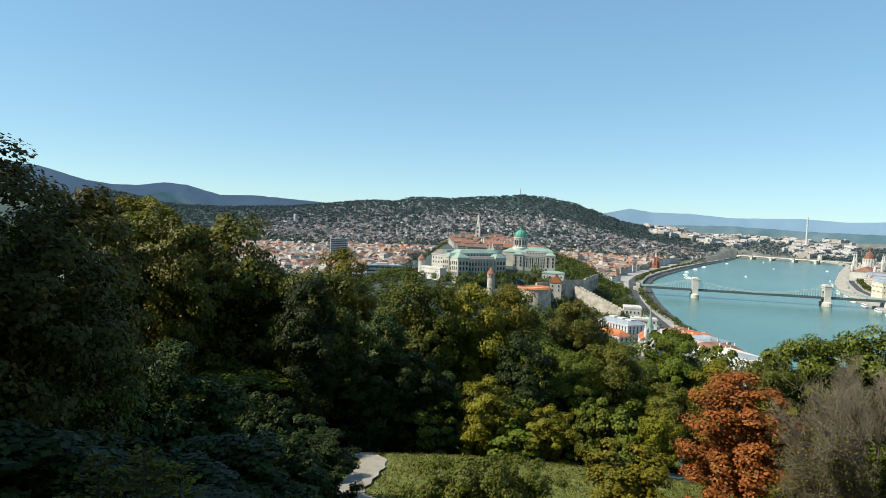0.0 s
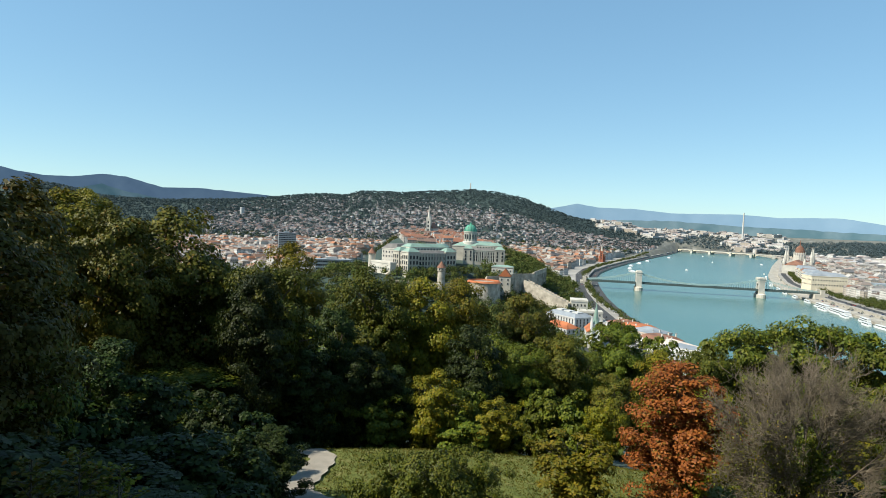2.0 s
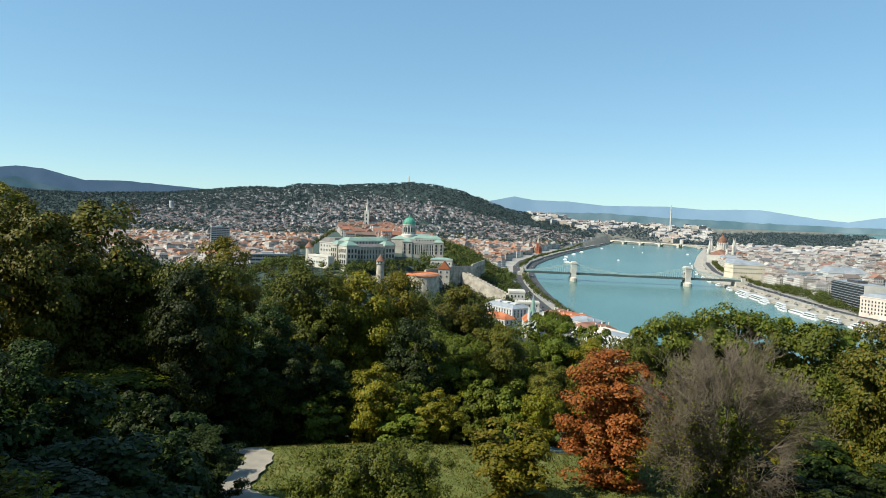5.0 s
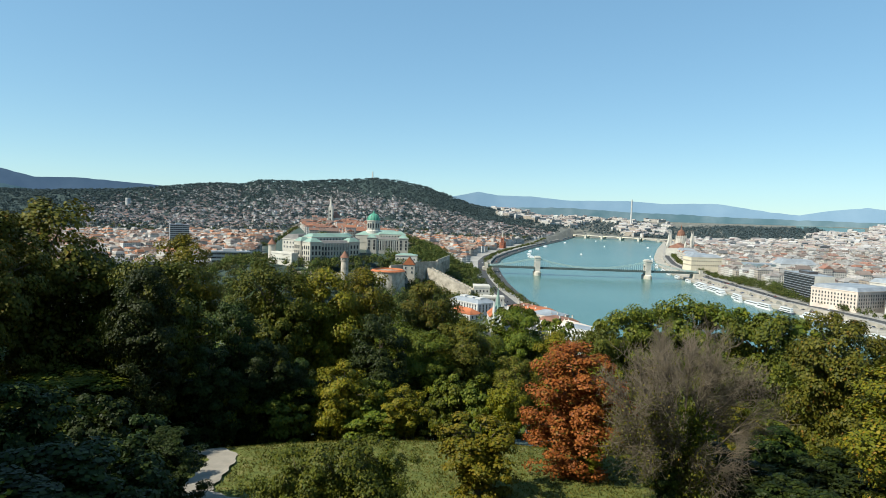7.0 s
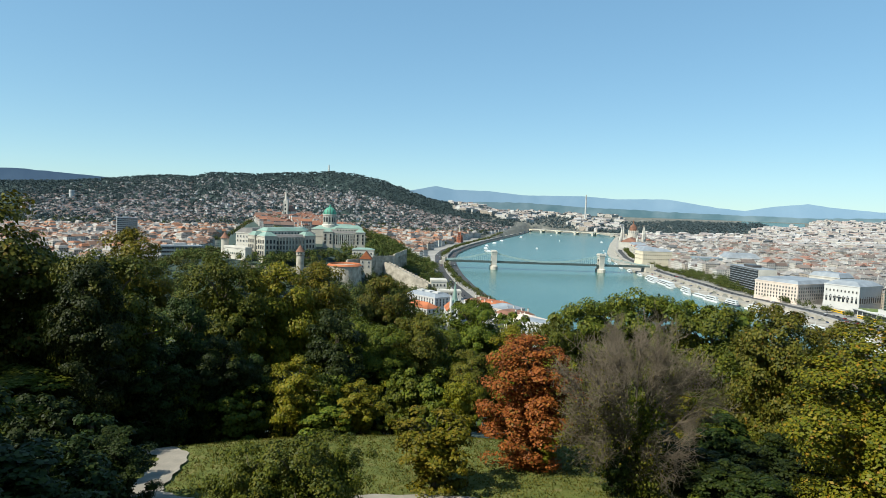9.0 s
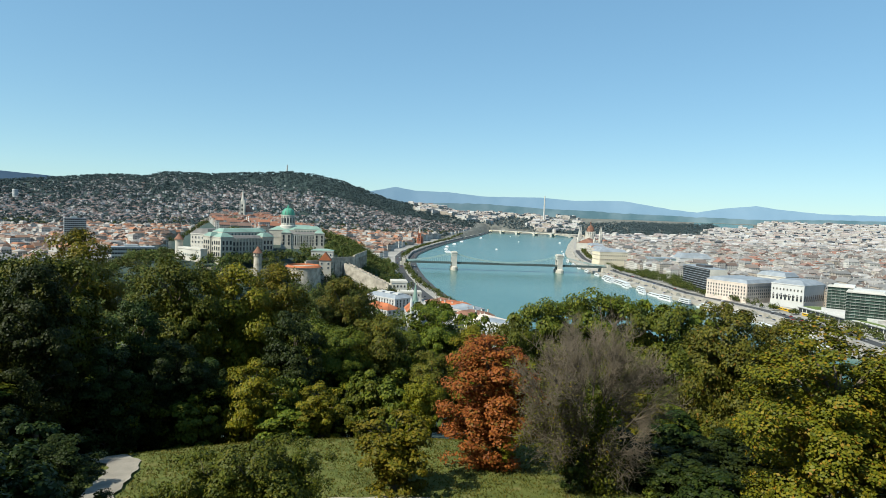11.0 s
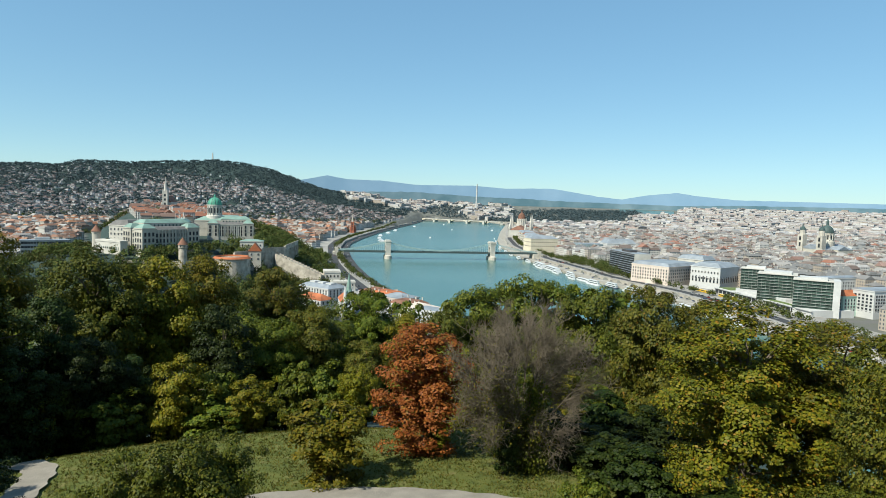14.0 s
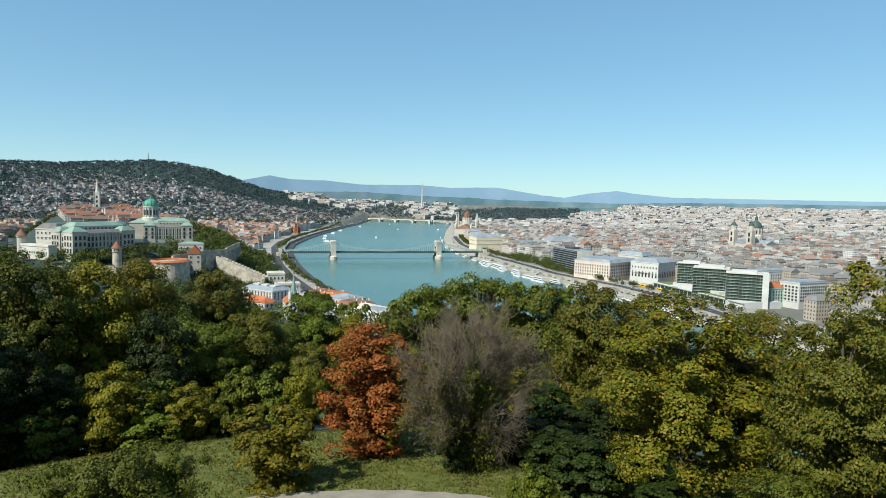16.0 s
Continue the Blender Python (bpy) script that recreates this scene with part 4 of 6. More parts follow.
def castle_works():
    """Old ramparts below the palace."""
    o = thing("castle_bastion", "round rubble-stone bastion with a tiled rim", "bastion")
    d = Build((-279, 610, 0))
    d.turned(0, 0, [(19, 18), (18, 43), (18.5, 43.2), (18.5, 44.2)], M_RUBBLE, 28)
    part("wall", d, o)
    d = Build((-279, 610, 0))
    d.turned(0, 0, [(19, 44.2), (16.4, 46.2), (15.6, 44.4)], M_REDTILE, 28, cap=False)
    part("roof", d, o)
    o = thing("mace_tower", "round stone rampart tower with a conical roof", "tower")
    d = Build((-306, 562, 0))
    d.turned(0, 0, [(4.2, 22), (3.8, 56), (4.4, 57), (4.4, 60)], M_RUBBLE, 16)
    for k in range(8):
        a = k * math.pi / 4
        d.box(4.0 * math.cos(a) - 0.5, 4.0 * math.sin(a) - 0.5, 57.8, 4.0 * math.cos(a) + 0.5, 4.0 * math.sin(a) + 0.5, 59.2, M_GLASS_D)
    part("wall", d, o)
    d = Build((-306, 562, 0))
    d.turned(0, 0, [(5.0, 60), (0.2, 67)], M_BROWNTILE, 16)
    part("roof", d, o)
    for pts, top in ((((-362, 548), (-306, 562)), 43), (((-306, 562), (-292, 600)), 43), (((-284, 626), (-268, 660)), 48), (((-268, 660), (-252, 690)), 50), (((-252, 690), (-268, 780)), 52)):
        (ax, ay), (bx, by) = pts
        L, t = math.dist(*pts), math.degrees(math.atan2(by - ay, bx - ax))
        d = Build((ax, ay, 0), t)
        d.box(0, -1.2, 16, L, 1.2, top, M_RUBBLE)
        d.box(0, -1.5, top, L, -0.7, top + 1.3, M_RUBBLE)
        for k in range(int(L / 9)):
            d.box(4 + k * 9, -2.2, 16, 5.6 + k * 9, -1.2, top - 4, M_RUBBLE)
        whole("rampart_wall", d, "weathered rubble-stone castle rampart", "rampart", "castle ramparts")
    o = thing("corner_turret", "round white corner turret with a conical tile roof", "tower")
    d = Build((-414, 590, 0))
    d.turned(0, 0, [(4.4, 8), (4.0, 66), (4.5, 66.5), (4.5, 68)], M_STONE, 16)
    part("wall", d, o)
    d = Build((-414, 590, 0))
    d.turned(0, 0, [(5.2, 68), (0.2, 75)], M_BROWNTILE, 16)
    part("roof", d, o)
    o = thing("gate_house", "small stone house with a steep red tile roof", "house")
    block(o, 13, 15, 38, 11, M_STONE, M_REDTILE, ("gable", 9), (-274, 640), 20, False, PANE_WHITE, 2, 5)
    o = thing("rampart_pavilion", "white flat-roofed pavilion on the rampart", "pavilion")
    block(o, 26, 14, 46, 10, M_STONE_W, M_COPPER, ("hip", 2), (-306, 690), 18, True, PANE_WHITE, 1, 5)
    # walled stairway going down to the river
    o = thing("garden_stairway", "long pale stone stairway with parapets stepping down the slope", "stairway")
    for k in range(16):
        d = Build((-256, 676, 0), -6)
        top = 43 - k * 1.35
        d.box(k * 3.5, -4, 4, (k + 1) * 3.5, 4, top, M_STONE)
        d.box(k * 3.5, -4.6, 4, (k + 1) * 3.5, -3.6, top + 1.4, M_RUBBLE)
        d.box(k * 3.5, 3.6, 4, (k + 1) * 3.5, 4.6, top + 1.4, M_RUBBLE)
        part("step", d, o)
    o = thing("garden_pavilion", "white stone pavilion with an arcade and flat terrace", "pavilion")
    block(o, 18, 22, 7, 19, M_STONE_W, M_STONE_W, ("flat", 1.0), (-199, 672), 20, True, PANE_CREAM, 3, 4)
    block(o, 26, 14, 7, 10, M_STONE_W, M_STONE_W, ("flat", 1.0), (-186, 655), 20, True, PANE_CREAM, 2, 4)


castle_works()


def spire_church(name, label, at, turn, nave, tower, roof_mat, wall_mat, spire_mat):
    o = thing(name, label, "church")
    (w, l, h, rise), (tw, th, sp) = nave, tower
    z = at[2]
    d = Build(at, turn)
    d.walls(-w / 2, 0, -5, w / 2, l, h, wall_mat)
    part("wall", d, o)
    d = Build(at, turn)
    d.roof(-w / 2, 0, h, w / 2, l, rise, roof_mat, "gable")
    part("roof", d, o)
    d = Build(at, turn)
    d.box(-tw / 2, -tw, -5, tw / 2, 0, th, wall_mat)
    for s in (-1, 1):
        for q in (-tw, 0):
            d.turned(s * tw / 2, q, [(0.9, -5), (0.9, th + 1), (0.1, th + 6)], wall_mat, 6)
    for k in range(3):
        d.box(-tw * 0.18, -tw - 0.1, th * (0.3 + 0.22 * k), tw * 0.18, -tw + 0.2, th * (0.3 + 0.22 * k) + th * 0.12, M_GLASS_D)
    part("tower", d, o)
    d = Build(at, turn)
    d.turned(0, -tw / 2, [(tw * 0.55, th), (tw * 0.42, th + sp * 0.12), (tw * 0.34, th + sp * 0.2), (0.15, th + sp)], spire_mat, 8)
    part("spire", d, o)
    return o


spire_church("gothic_church", "pale gothic church with a tall pointed spire", (-833, 1450, 68), 15, (24, 55, 22, 16), (11, 48, 36), M_BROWNTILE, M_STONE_W, M_STONE_W)
spire_church("parish_church", "white parish church with a green copper spire", (-131, 515, 8), 20, (13, 26, 12, 6), (6.5, 20, 18), M_REDTILE, M_WHITE, M_COPPER)
spire_church("brick_church", "brick church with a pointed tower by the river", (-470, 1880, 7), 10, (18, 40, 16, 10), (8, 34, 26), M_REDTILE, M_REDBRICK, M_STONE)
spire_church("domed_tower_church", "old church tower with a green cap on the hill", (-930, 1640, 66), 20, (14, 30, 12, 7), (9, 26, 14), M_REDTILE, M_CREAM, M_COPPER)


def parliament():
    o = thing("parliament", "long pale neo-gothic parliament with a red-brown dome and spires", "parliament")
    T = 83
    at = (43, 1912, 7)
    d = Build(at, T)
    d.walls(0, -25, -2, 240, 30, 24, M_STONE_W)
    d.walls(95, -32, -2, 145, 36, 30, M_STONE_W)
    part("wall", d, o)
    d = Build(at, T)
    d.roof(0, -25, 24, 240, 30, 13, M_BROWNTILE, "hip")
    part("roof", d, o)
    d = Build(at, T)
    d.turned(120, 2, [(15, 24), (15, 46), (13, 50), (12.5, 56)], M_STONE_W, 16)
    part("drum", d, o)
    pin = Build()
    pin.turned(0, 0, [(0.8, 0), (0.8, 26), (0.05, 32)], M_STONE_W, 5)
    pin = pin.mesh("pinnacle")
    for x, y, zz in [(k * 6, q, 0) for k in range(41) for q in (30.6, -25.6)] + [(120 + 15 * math.cos(k * math.pi / 8), 2 + 15 * math.sin(k * math.pi / 8), 28) for k in range(16)]:
        ob = new("pinnacle", pin)
        ob.parent = o
        ob.matrix_basis = pose(*at, 0, 0, T) @ pose(x, y, zz)
    d = Build(at, T)
    d.turned(120, 2, [(12.5, 56), (12.2, 62), (10.4, 68), (7.0, 73), (3.0, 76), (1.6, 78), (1.4, 84), (0.1, 94)], M_BROWNTILE, 16)
    part("dome", d, o, "ribbed red-brown dome with a needle")
    for x, y in ((96, 34), (144, 34), (96, -30), (144, -30)):
        d = Build(at, T)
        d.turned(x, y, [(4, 0), (4, 48), (3.2, 50), (0.2, 72)], M_STONE_W, 8)
        part("spire", d, o)
    for x in (4, 236):
        for y in (-22, 27):
            d = Build(at, T)
            d.turned(x, y, [(4, 0), (4, 32), (0.2, 46)], M_STONE_W, 8)
            part("turret", d, o)


parliament()


def basilica():
    o = thing("basilica", "large pale basilica with a dark green dome and two towers", "basilica")
    at, T = (658, 1336, 7), -62
    d = Build(at, T)
    d.walls(-28, -44, -2, 28, 44, 30, M_STONE)
    d.walls(-38, -14, -2, 38, 18, 30, M_STONE)
    part("wall", d, o)
    d = Build(at, T)
    d.roof(-28, -44, 30, 28, 44, 9, M_GREYROOF, "gable")
    d.roof(-38, -14, 30, 38, 18, 7, M_GREYROOF, "gable")
    part("roof", d, o)
    d = Build(at, T)
    d.turned(0, 2, [(15, 30), (15, 46), (13, 47), (12.4, 48), (12.4, 62), (13.3, 63)], M_STONE, 20)
    for k in range(12):
        a = 2 * math.pi * k / 12
        d.turned(12.9 * math.cos(a), 2 + 12.9 * math.sin(a), [(0.9, 48), (0.9, 62)], M_STONE_W, 6)
        a += 0.26
        d.box(12 * math.cos(a) - 1, 2 + 12 * math.sin(a) - 1, 50, 12 * math.cos(a) + 1, 3 + 12 * math.sin(a), 58, M_GLASS_D)
    part("drum", d, o)
    d = Build(at, T)
    d.turned(0, 2, [(12.6 * math.cos(t), 63 + 15 * math.sin(t)) for t in [k * math.pi / 20 for k in range(9)]] + [(2.6, 79), (2.6, 86), (1.4, 88), (0.1, 96)], M_DARKCOPPER, 20)
    part("dome", d, o, "dark green copper dome with a lantern")
    for s in (-1, 1):
        d = Build(at, T)
        d.box(s * 21 - 6, -48, -2, s * 21 + 6, -36, 58, M_STONE)
        for k in range(2):
            d.box(s * 21 - 2, -48.3, 34 + 12 * k, s * 21 + 2, -47.8, 42 + 12 * k, M_GLASS_D)
        d.turned(s * 21, -42, [(5.5, 58), (5.2, 68)], M_STONE, 8)
        part("bell_tower", d, o)
        d = Build(at, T)
        d.turned(s * 21, -42, [(5.8, 68), (4.6, 72), (1.2, 75), (0.8, 78), (0.1, 82)], M_DARKCOPPER, 12)
        part("tower_cap", d, o)


basilica()


rod = Build()
rod.box(-0.13, -0.13, 0, 0.13, 0.13, 1, M_CHAINPALE)
ROD = rod.mesh("hanger")


def chain_bridge():
    o = thing("chain_bridge", "old chain bridge with two pale stone portal towers", "bridge")
    W, E = Vector((-217, 1142, 0)), Vector((-23, 1201, 0))
    u = (E - W).normalized()
    T = math.degrees(math.atan2(u.y, u.x))
    span = (E - W).length
    for at in (W, E):
        d = Build(at, T)
        d.box(-6.5, -12.5, -4, 6.5, 12.5, 6, M_STONE)
        d.turned(0, -12.5, [(6.4, -4), (6.4, 6), (3, 7.5)], M_STONE, 12)
        d.turned(0, 12.5, [(6.4, -4), (6.4, 6), (3, 7.5)], M_STONE, 12)
        part("pier", d, o)
        d = Build(at, T)
        for s in (-1, 1):
            d.box(-4.6, s * 7.6 - 3.0, 6, 4.6, s * 7.6 + 3.0, 28, M_STONE_W)
        d.box(-4.6, -4.6, 24.5, 4.6, 4.6, 28, M_STONE_W)
        for k in range(7):
            a0, a1 = math.pi * k / 7, math.pi * (k + 1) / 7
            y0, y1, h0, h1 = -4.6 * math.cos(a0), -4.6 * math.cos(a1), 20 + 4.4 * math.sin(a0), 20 + 4.4 * math.sin(a1)
            for x in (-4.5, 4.5):
                d.face([(x, y0, h0), (x, y1, h1), (x, y1, 25), (x, y0, 25)], M_STONE_W)
            d.face([(-4.5, y0, h0), (4.5, y0, h0), (4.5, y1, h1), (-4.5, y1, h1)], M_STONE)
        d.box(-5.0, -11.0, 28, 5.0, 11.0, 32, M_STONE_W)
        d.box(-5.7, -11.8, 32, 5.7, 11.8, 33.2, M_STONE_W)
        d.box(-4.4, -10, 33.2, 4.4, 10, 35, M_STONE_W)
        part("tower", d, o)
    d = Build(W, T)
    d.box(-92, -7.4, 12.4, span + 92, 7.4, 13.6, M_IRON)
    for s in (-1, 1):
        d.box(-92, s * 7.2 - 0.25, 11.6, span + 92, s * 7.2 + 0.25, 14.8, M_IRON)
    part("deck", d, o, "dark iron deck with railing")
    curve = [(-92, 14.5), (-70, 16.5), (-45, 20.5), (-20, 26.5), (0, 30.5)]
    curve += [(span * k / 16, 15.2 + 15.3 * (2 * k / 16 - 1) ** 2) for k in range(1, 17)]
    curve += [(span + x, z) for x, z in ((20, 26.5), (45, 20.5), (70, 16.5), (92, 14.5))]
    for s in (-1, 1):
        d = Build(W, T)
        for (xa, za), (xb, zb) in zip(curve[:-1], curve[1:]):
            for dz in (0, 1.5):
                p = [(xa, s * 6.2 - 0.3, za + dz - 0.35), (xb, s * 6.2 - 0.3, zb + dz - 0.35), (xb, s * 6.2 + 0.3, zb + dz - 0.35), (xa, s * 6.2 + 0.3, za + dz - 0.35)]
                d.solid(p + [(x, y, z + 0.7) for x, y, z in p], [(0, 1, 5, 4), (1, 2, 6, 5), (2, 3, 7, 6), (3, 0, 4, 7), (4, 5, 6, 7), (3, 2, 1, 0)], M_CHAINPALE)
        part("chain", d, o, "pale iron chain")
        for k in range(-24, 76):
            x = k * span / 52
            z = float(np.interp(x, [c[0] for c in curve], [c[1] for c in curve]))
            if z > 15.4:
                ob = new("hanger", ROD)
                ob.parent = o
                p = W + u * x + Vector((-u.y, u.x, 0)) * s * 6.2
                ob.matrix_basis = pose(p.x, p.y, 13.5, 0, 0, T) @ Matrix.Diagonal((1, 1, z - 13.5, 1))
    for at, sg in ((W - 92 * u, -1), (E + 92 * u, 1)):
        d = Build(at, T)
        d.box(-10, -13, -4, 10, 13, 12.3, M_STONE)
        for s in (-1, 1):
            d.box(sg * 3 - 3, s * 10 - 2.5, 12.3, sg * 3 + 3, s * 10 + 2.5, 19, M_STONE)
        part("abutment", d, o)


chain_bridge()


def arch_bridge(name, label, a, b, piers, z, wide):
    o = thing(name, label, "bridge")
    L, T = math.dist(a, b), math.degrees(math.atan2(b[1] - a[1], b[0] - a[0]))
    for x in piers:
        d = Build((*a, 0), T)
        d.box(x * L - 6, -wide * 0.7, -4, x * L + 6, wide * 0.7, z - 2, M_STONE_W)
        d.box(x * L - 7, -wide * 0.75, z - 2, x * L + 7, wide * 0.75, z + 1, M_STONE_W)
        part("pier", d, o)
    d = Build((*a, 0), T)
    d.box(0, -wide / 2, z - 0.6, L, wide / 2, z + 1.2, M_STONE_W)
    part("deck", d, o)
    edges = [0.0, *piers, 1.0]
    for e0, e1 in zip(edges[:-1], edges[1:]):
        d = Build((*a, 0), T)
        x0, x1 = e0 * L, e1 * L
        for k in range(10):
            s0, s1 = k / 10, (k + 1) / 10
            h0, h1 = z - 1.5 - (z - 6) * (2 * s0 - 1) ** 4, z - 1.5 - (z - 6) * (2 * s1 - 1) ** 4
            for y in (-wide / 2, wide / 2):
                d.face([(x0 + s0 * (x1 - x0), y, h0), (x0 + s1 * (x1 - x0), y, h1), (x0 + s1 * (x1 - x0), y, z - 0.6), (x0 + s0 * (x1 - x0), y, z - 0.6)], M_CREAM)
        part("arch", d, o)


arch_bridge("far_bridge", "yellow iron arch bridge on stone piers", (-470, 3560), (-95, 3330), (0.2, 0.45, 0.72, 0.97), 16, 22)
arch_bridge("far_bridge_branch", "yellow iron arch bridge on stone piers", (-95, 3330), (60, 3340), (0.5,), 16, 22)


# ---- hotels and embankment buildings on the Pest side ----
def tower_hotel():
    o = thing("river_hotel", "dark boxy concrete hotel with banded windows", "hotel")
    d = Build((190, 914, 7), 104)
    d.box(0, -24, -2, 88, 0, 34, M_DARKBOX)
    part("wall", d, o)
    for k in range(9):
        q = Build((190, 914, 7), 104)
        q.box(1, 0, 4 + k * 3.3, 87, 0.5, 5.9 + k * 3.3, M_GLASS_D)
        q.box(1, 0, 5.9 + k * 3.3, 87, 0.8, 6.3 + k * 3.3, M_GREYROOF)
        part("window_band", q, o)
    q = Build((190, 914, 7), 104)
    q.box(-0.6, -24.4, -2, 0, 0.4, 34.5, M_STONE_W)
    q.box(0, -24.3, 34, 88.3, 0.3, 34.8, M_GREYROOF)
    q.box(30, -18, 34.8, 58, -6, 38, M_DARKBOX)
    part("roof", q, o)


tower_hotel()


def glass_hotel():
    """A riverside hotel of green glass in three turned wings over a low white podium."""
    o = thing("glass_hotel", "green glass hotel with white balcony bands over a planted podium", "hotel")
    T = -77
    at = (262, 786, 7)
    d = Build(at, T)
    d.box(0, 0, -3, 166, 46, 6.5, M_WHITE)
    d.box(-1.5, -1.5, 5.6, 167.5, 0, 6.6, M_WHITE)
    d.box(30, 8, 6.5, 118, 46, 10, M_WHITE)
    part("podium", d, o, "white concrete podium")
    d = Build(at, T)
    d.box(4, 3, 6.5, 28, 40, 7.0, M_ROOFGRASS)
    d.box(96, 1.5, 6.5, 140, 8, 7.0, M_ROOFGRASS)
    part("roof_garden", d, o, "green planted podium roof")
    for k in range(18):
        d = Build(at, T)
        d.box(1.5 + k * 8, -0.25, 0.4, 8 + k * 8, 0.1, 4.6, M_GLASS_D)
        part("shop_window", d, o)
    n, st, base = 8, 3.15, 9.0
    for (x, y), wd, dp in (((279, 752), 30, 22), ((276, 696), 37, 30), ((291, 646), 34, 24)):
        q = Build((x, y, 7), -25)
        q.box(0, 0, 6, wd, dp, base + n * st, M_GLASS_G)
        q.box(0.5, 0.5, -2, wd - 0.5, dp, 6, M_WHITE)
        wing = part("glass_wall", q, o, "green glass wall")
        for k in range(n + 1):
            q = Build((x, y, 7), -25)
            q.box(-0.3, -1.3, base + k * st - 0.28, wd + 0.3, dp + 0.3, base + k * st, M_CONCRETE)
            part("balcony", q, wing)
        for k in range(int(wd / 4.0) + 1):
            q = Build((x, y, 7), -25)
            q.box(k * 4.0, -1.0, base, k * 4.0 + 0.12, 0.05, base + n * st, M_CONCRETE)
            part("fin", q, wing)
        q = Build((x, y, 7), -25)
        q.box(5, 4, base + n * st, wd - 5, dp - 4, base + n * st + 3, M_WHITE)
        q.box(-0.6, -1.6, base + n * st, wd + 0.6, dp + 0.6, base + n * st + 0.7, M_STONE_W)
        part("roof", q, wing)
    q = Build((291, 646, 7), -25)
    q.box(34, -1.8, -3, 40, 24, base + n * st + 1.2, M_WHITE)
    part("end_wall", q, o, "blank white end wall")


M_CONCRETE = plain("weathered_balcony_concrete", (0.30, 0.31, 0.28), 0.85, 0, 0.2, 1.0, 0.2)
M_ROOFGRASS = plain("roof_garden_grass", (0.12, 0.16, 0.05), 0.95, 0, 0.3, 2.0, 0.3)
glass_hotel()


def terrace_building(name, label, at, turn, w, d, h, wall, roof_mat, roof, pane, storeys, gap, sides="swe", category="building"):
    o = thing(name, label, category)
    block(o, w, d, at[2], h, wall, roof_mat, roof, at[:2], turn, True, pane, storeys, gap, sides=sides)
    return o


# pale palace-like blocks along the promenade
terrace_building("promenade_building", "pale pink stone office building with many windows", (217, 831, 7), 42, 70, 58, 25, M_PINK, M_GREYROOF, ("mansard", 4, 4), PANE_CREAM, 5, 4.0)
terrace_building("corner_building", "white ornate corner building with a grey dome", (276, 880, 7), 42, 30, 40, 32, M_STONE_W, M_GREYROOF, ("mansard", 5, 4), PANE_CREAM, 6, 3.8)
o = terrace_building("concert_hall", "white concert hall with tall arched windows", (276, 812, 7), 45, 50, 40, 28, M_WHITE, M_GREYROOF, ("mansard", 5, 8), PANE_CREAM, 3, 4.2, "we")
ARCH = Build()
ARCH.box(-1.1, -0.15, 0, 1.1, 0.1, 6.5, M_GLASS_D)
ARCH.box(-1.5, -0.35, -0.6, 1.5, 0.1, 0, M_STONE_W)
for q in range(6):
    a0, a1 = math.pi * q / 6, math.pi * (q + 1) / 6
    ARCH.face([(0, -0.15, 6.5), (1.1 * math.cos(a0), -0.15, 6.5 + 1.1 * math.sin(a0)), (1.1 * math.cos(a1), -0.15, 6.5 + 1.1 * math.sin(a1))], M_GLASS_D)
arch_me = ARCH.mesh("window")
facade_windows(o, arch_me, (276, 812), (311, 847), 15, 4.6, 1, 9)
facade_windows(o, arch_me, (248, 840), (276, 812), 15, 4.6, 1, 9)
terrace_building("green_render_house", "mint green house with an orange tile roof", (336, 640, 7), 25, 22, 18, 20, plain("mint_render", (0.45, 0.58, 0.48), 0.85), M_REDTILE, ("gable", 5), PANE_WHITE, 5, 3.4)
terrace_building("concrete_office", "white office block with dark gridded windows", (360, 632, 7), 25, 44, 22, 27, M_WHITE, M_GREYROOF, ("flat", 0.8), pane_mesh(2.2, 2.0, M_WHITE), 7, 3.4)
terrace_building("brown_house", "narrow dark brown apartment house", (325, 660, 7), 25, 14, 30, 26, M_BROWNTILE, M_BROWNTILE, ("flat", 1), PANE_WHITE, 6, 3.6)
terrace_building("white_apartments", "long white apartment block with square windows", (345, 730, 7), 25, 90, 18, 27, M_WHITE, M_GREYROOF, ("flat", 0.8), PANE_WHITE, 6, 4.2)
# beside the bridge
terrace_building("academy", "cream stone academy with arched windows", (58, 1330, 7), 20, 62, 42, 30, M_CREAM, M_GREYROOF, ("mansard", 5, 6), PANE_CREAM, 3, 4.6)
for k in range(8):
    terrace_building("embankment_house", "pale stone embankment apartment house", (float(bank_east(1405 + k * 46)) + 92, 1405 + k * 46, 7), 94, 44, 34, (24, 27, 22, 26, 25, 28, 23, 26)[k], (M_STONE_W, M_CREAM, M_WHITE, M_PINK)[k % 4], (M_BROWNTILE, M_GREYROOF)[k % 2], ("mansard", 5, 5), PANE_CREAM, 5, 4.6, "wn", "house")
terrace_building("green_roof_palace", "grey-blue glass office block", (150, 1260, 7), 12, 60, 34, 26, plain("blue_grey_cladding", (0.30, 0.38, 0.40), 0.5), M_GREYROOF, ("flat", 1), PANE_CREAM, 6, 4)
terrace_building("art_nouveau_palace", "ornate white palace with grey gables", (205, 1250, 7), 12, 60, 40, 30, M_WHITE, M_GREYROOF, ("mansard", 8, 6), PANE_CREAM, 6, 4)

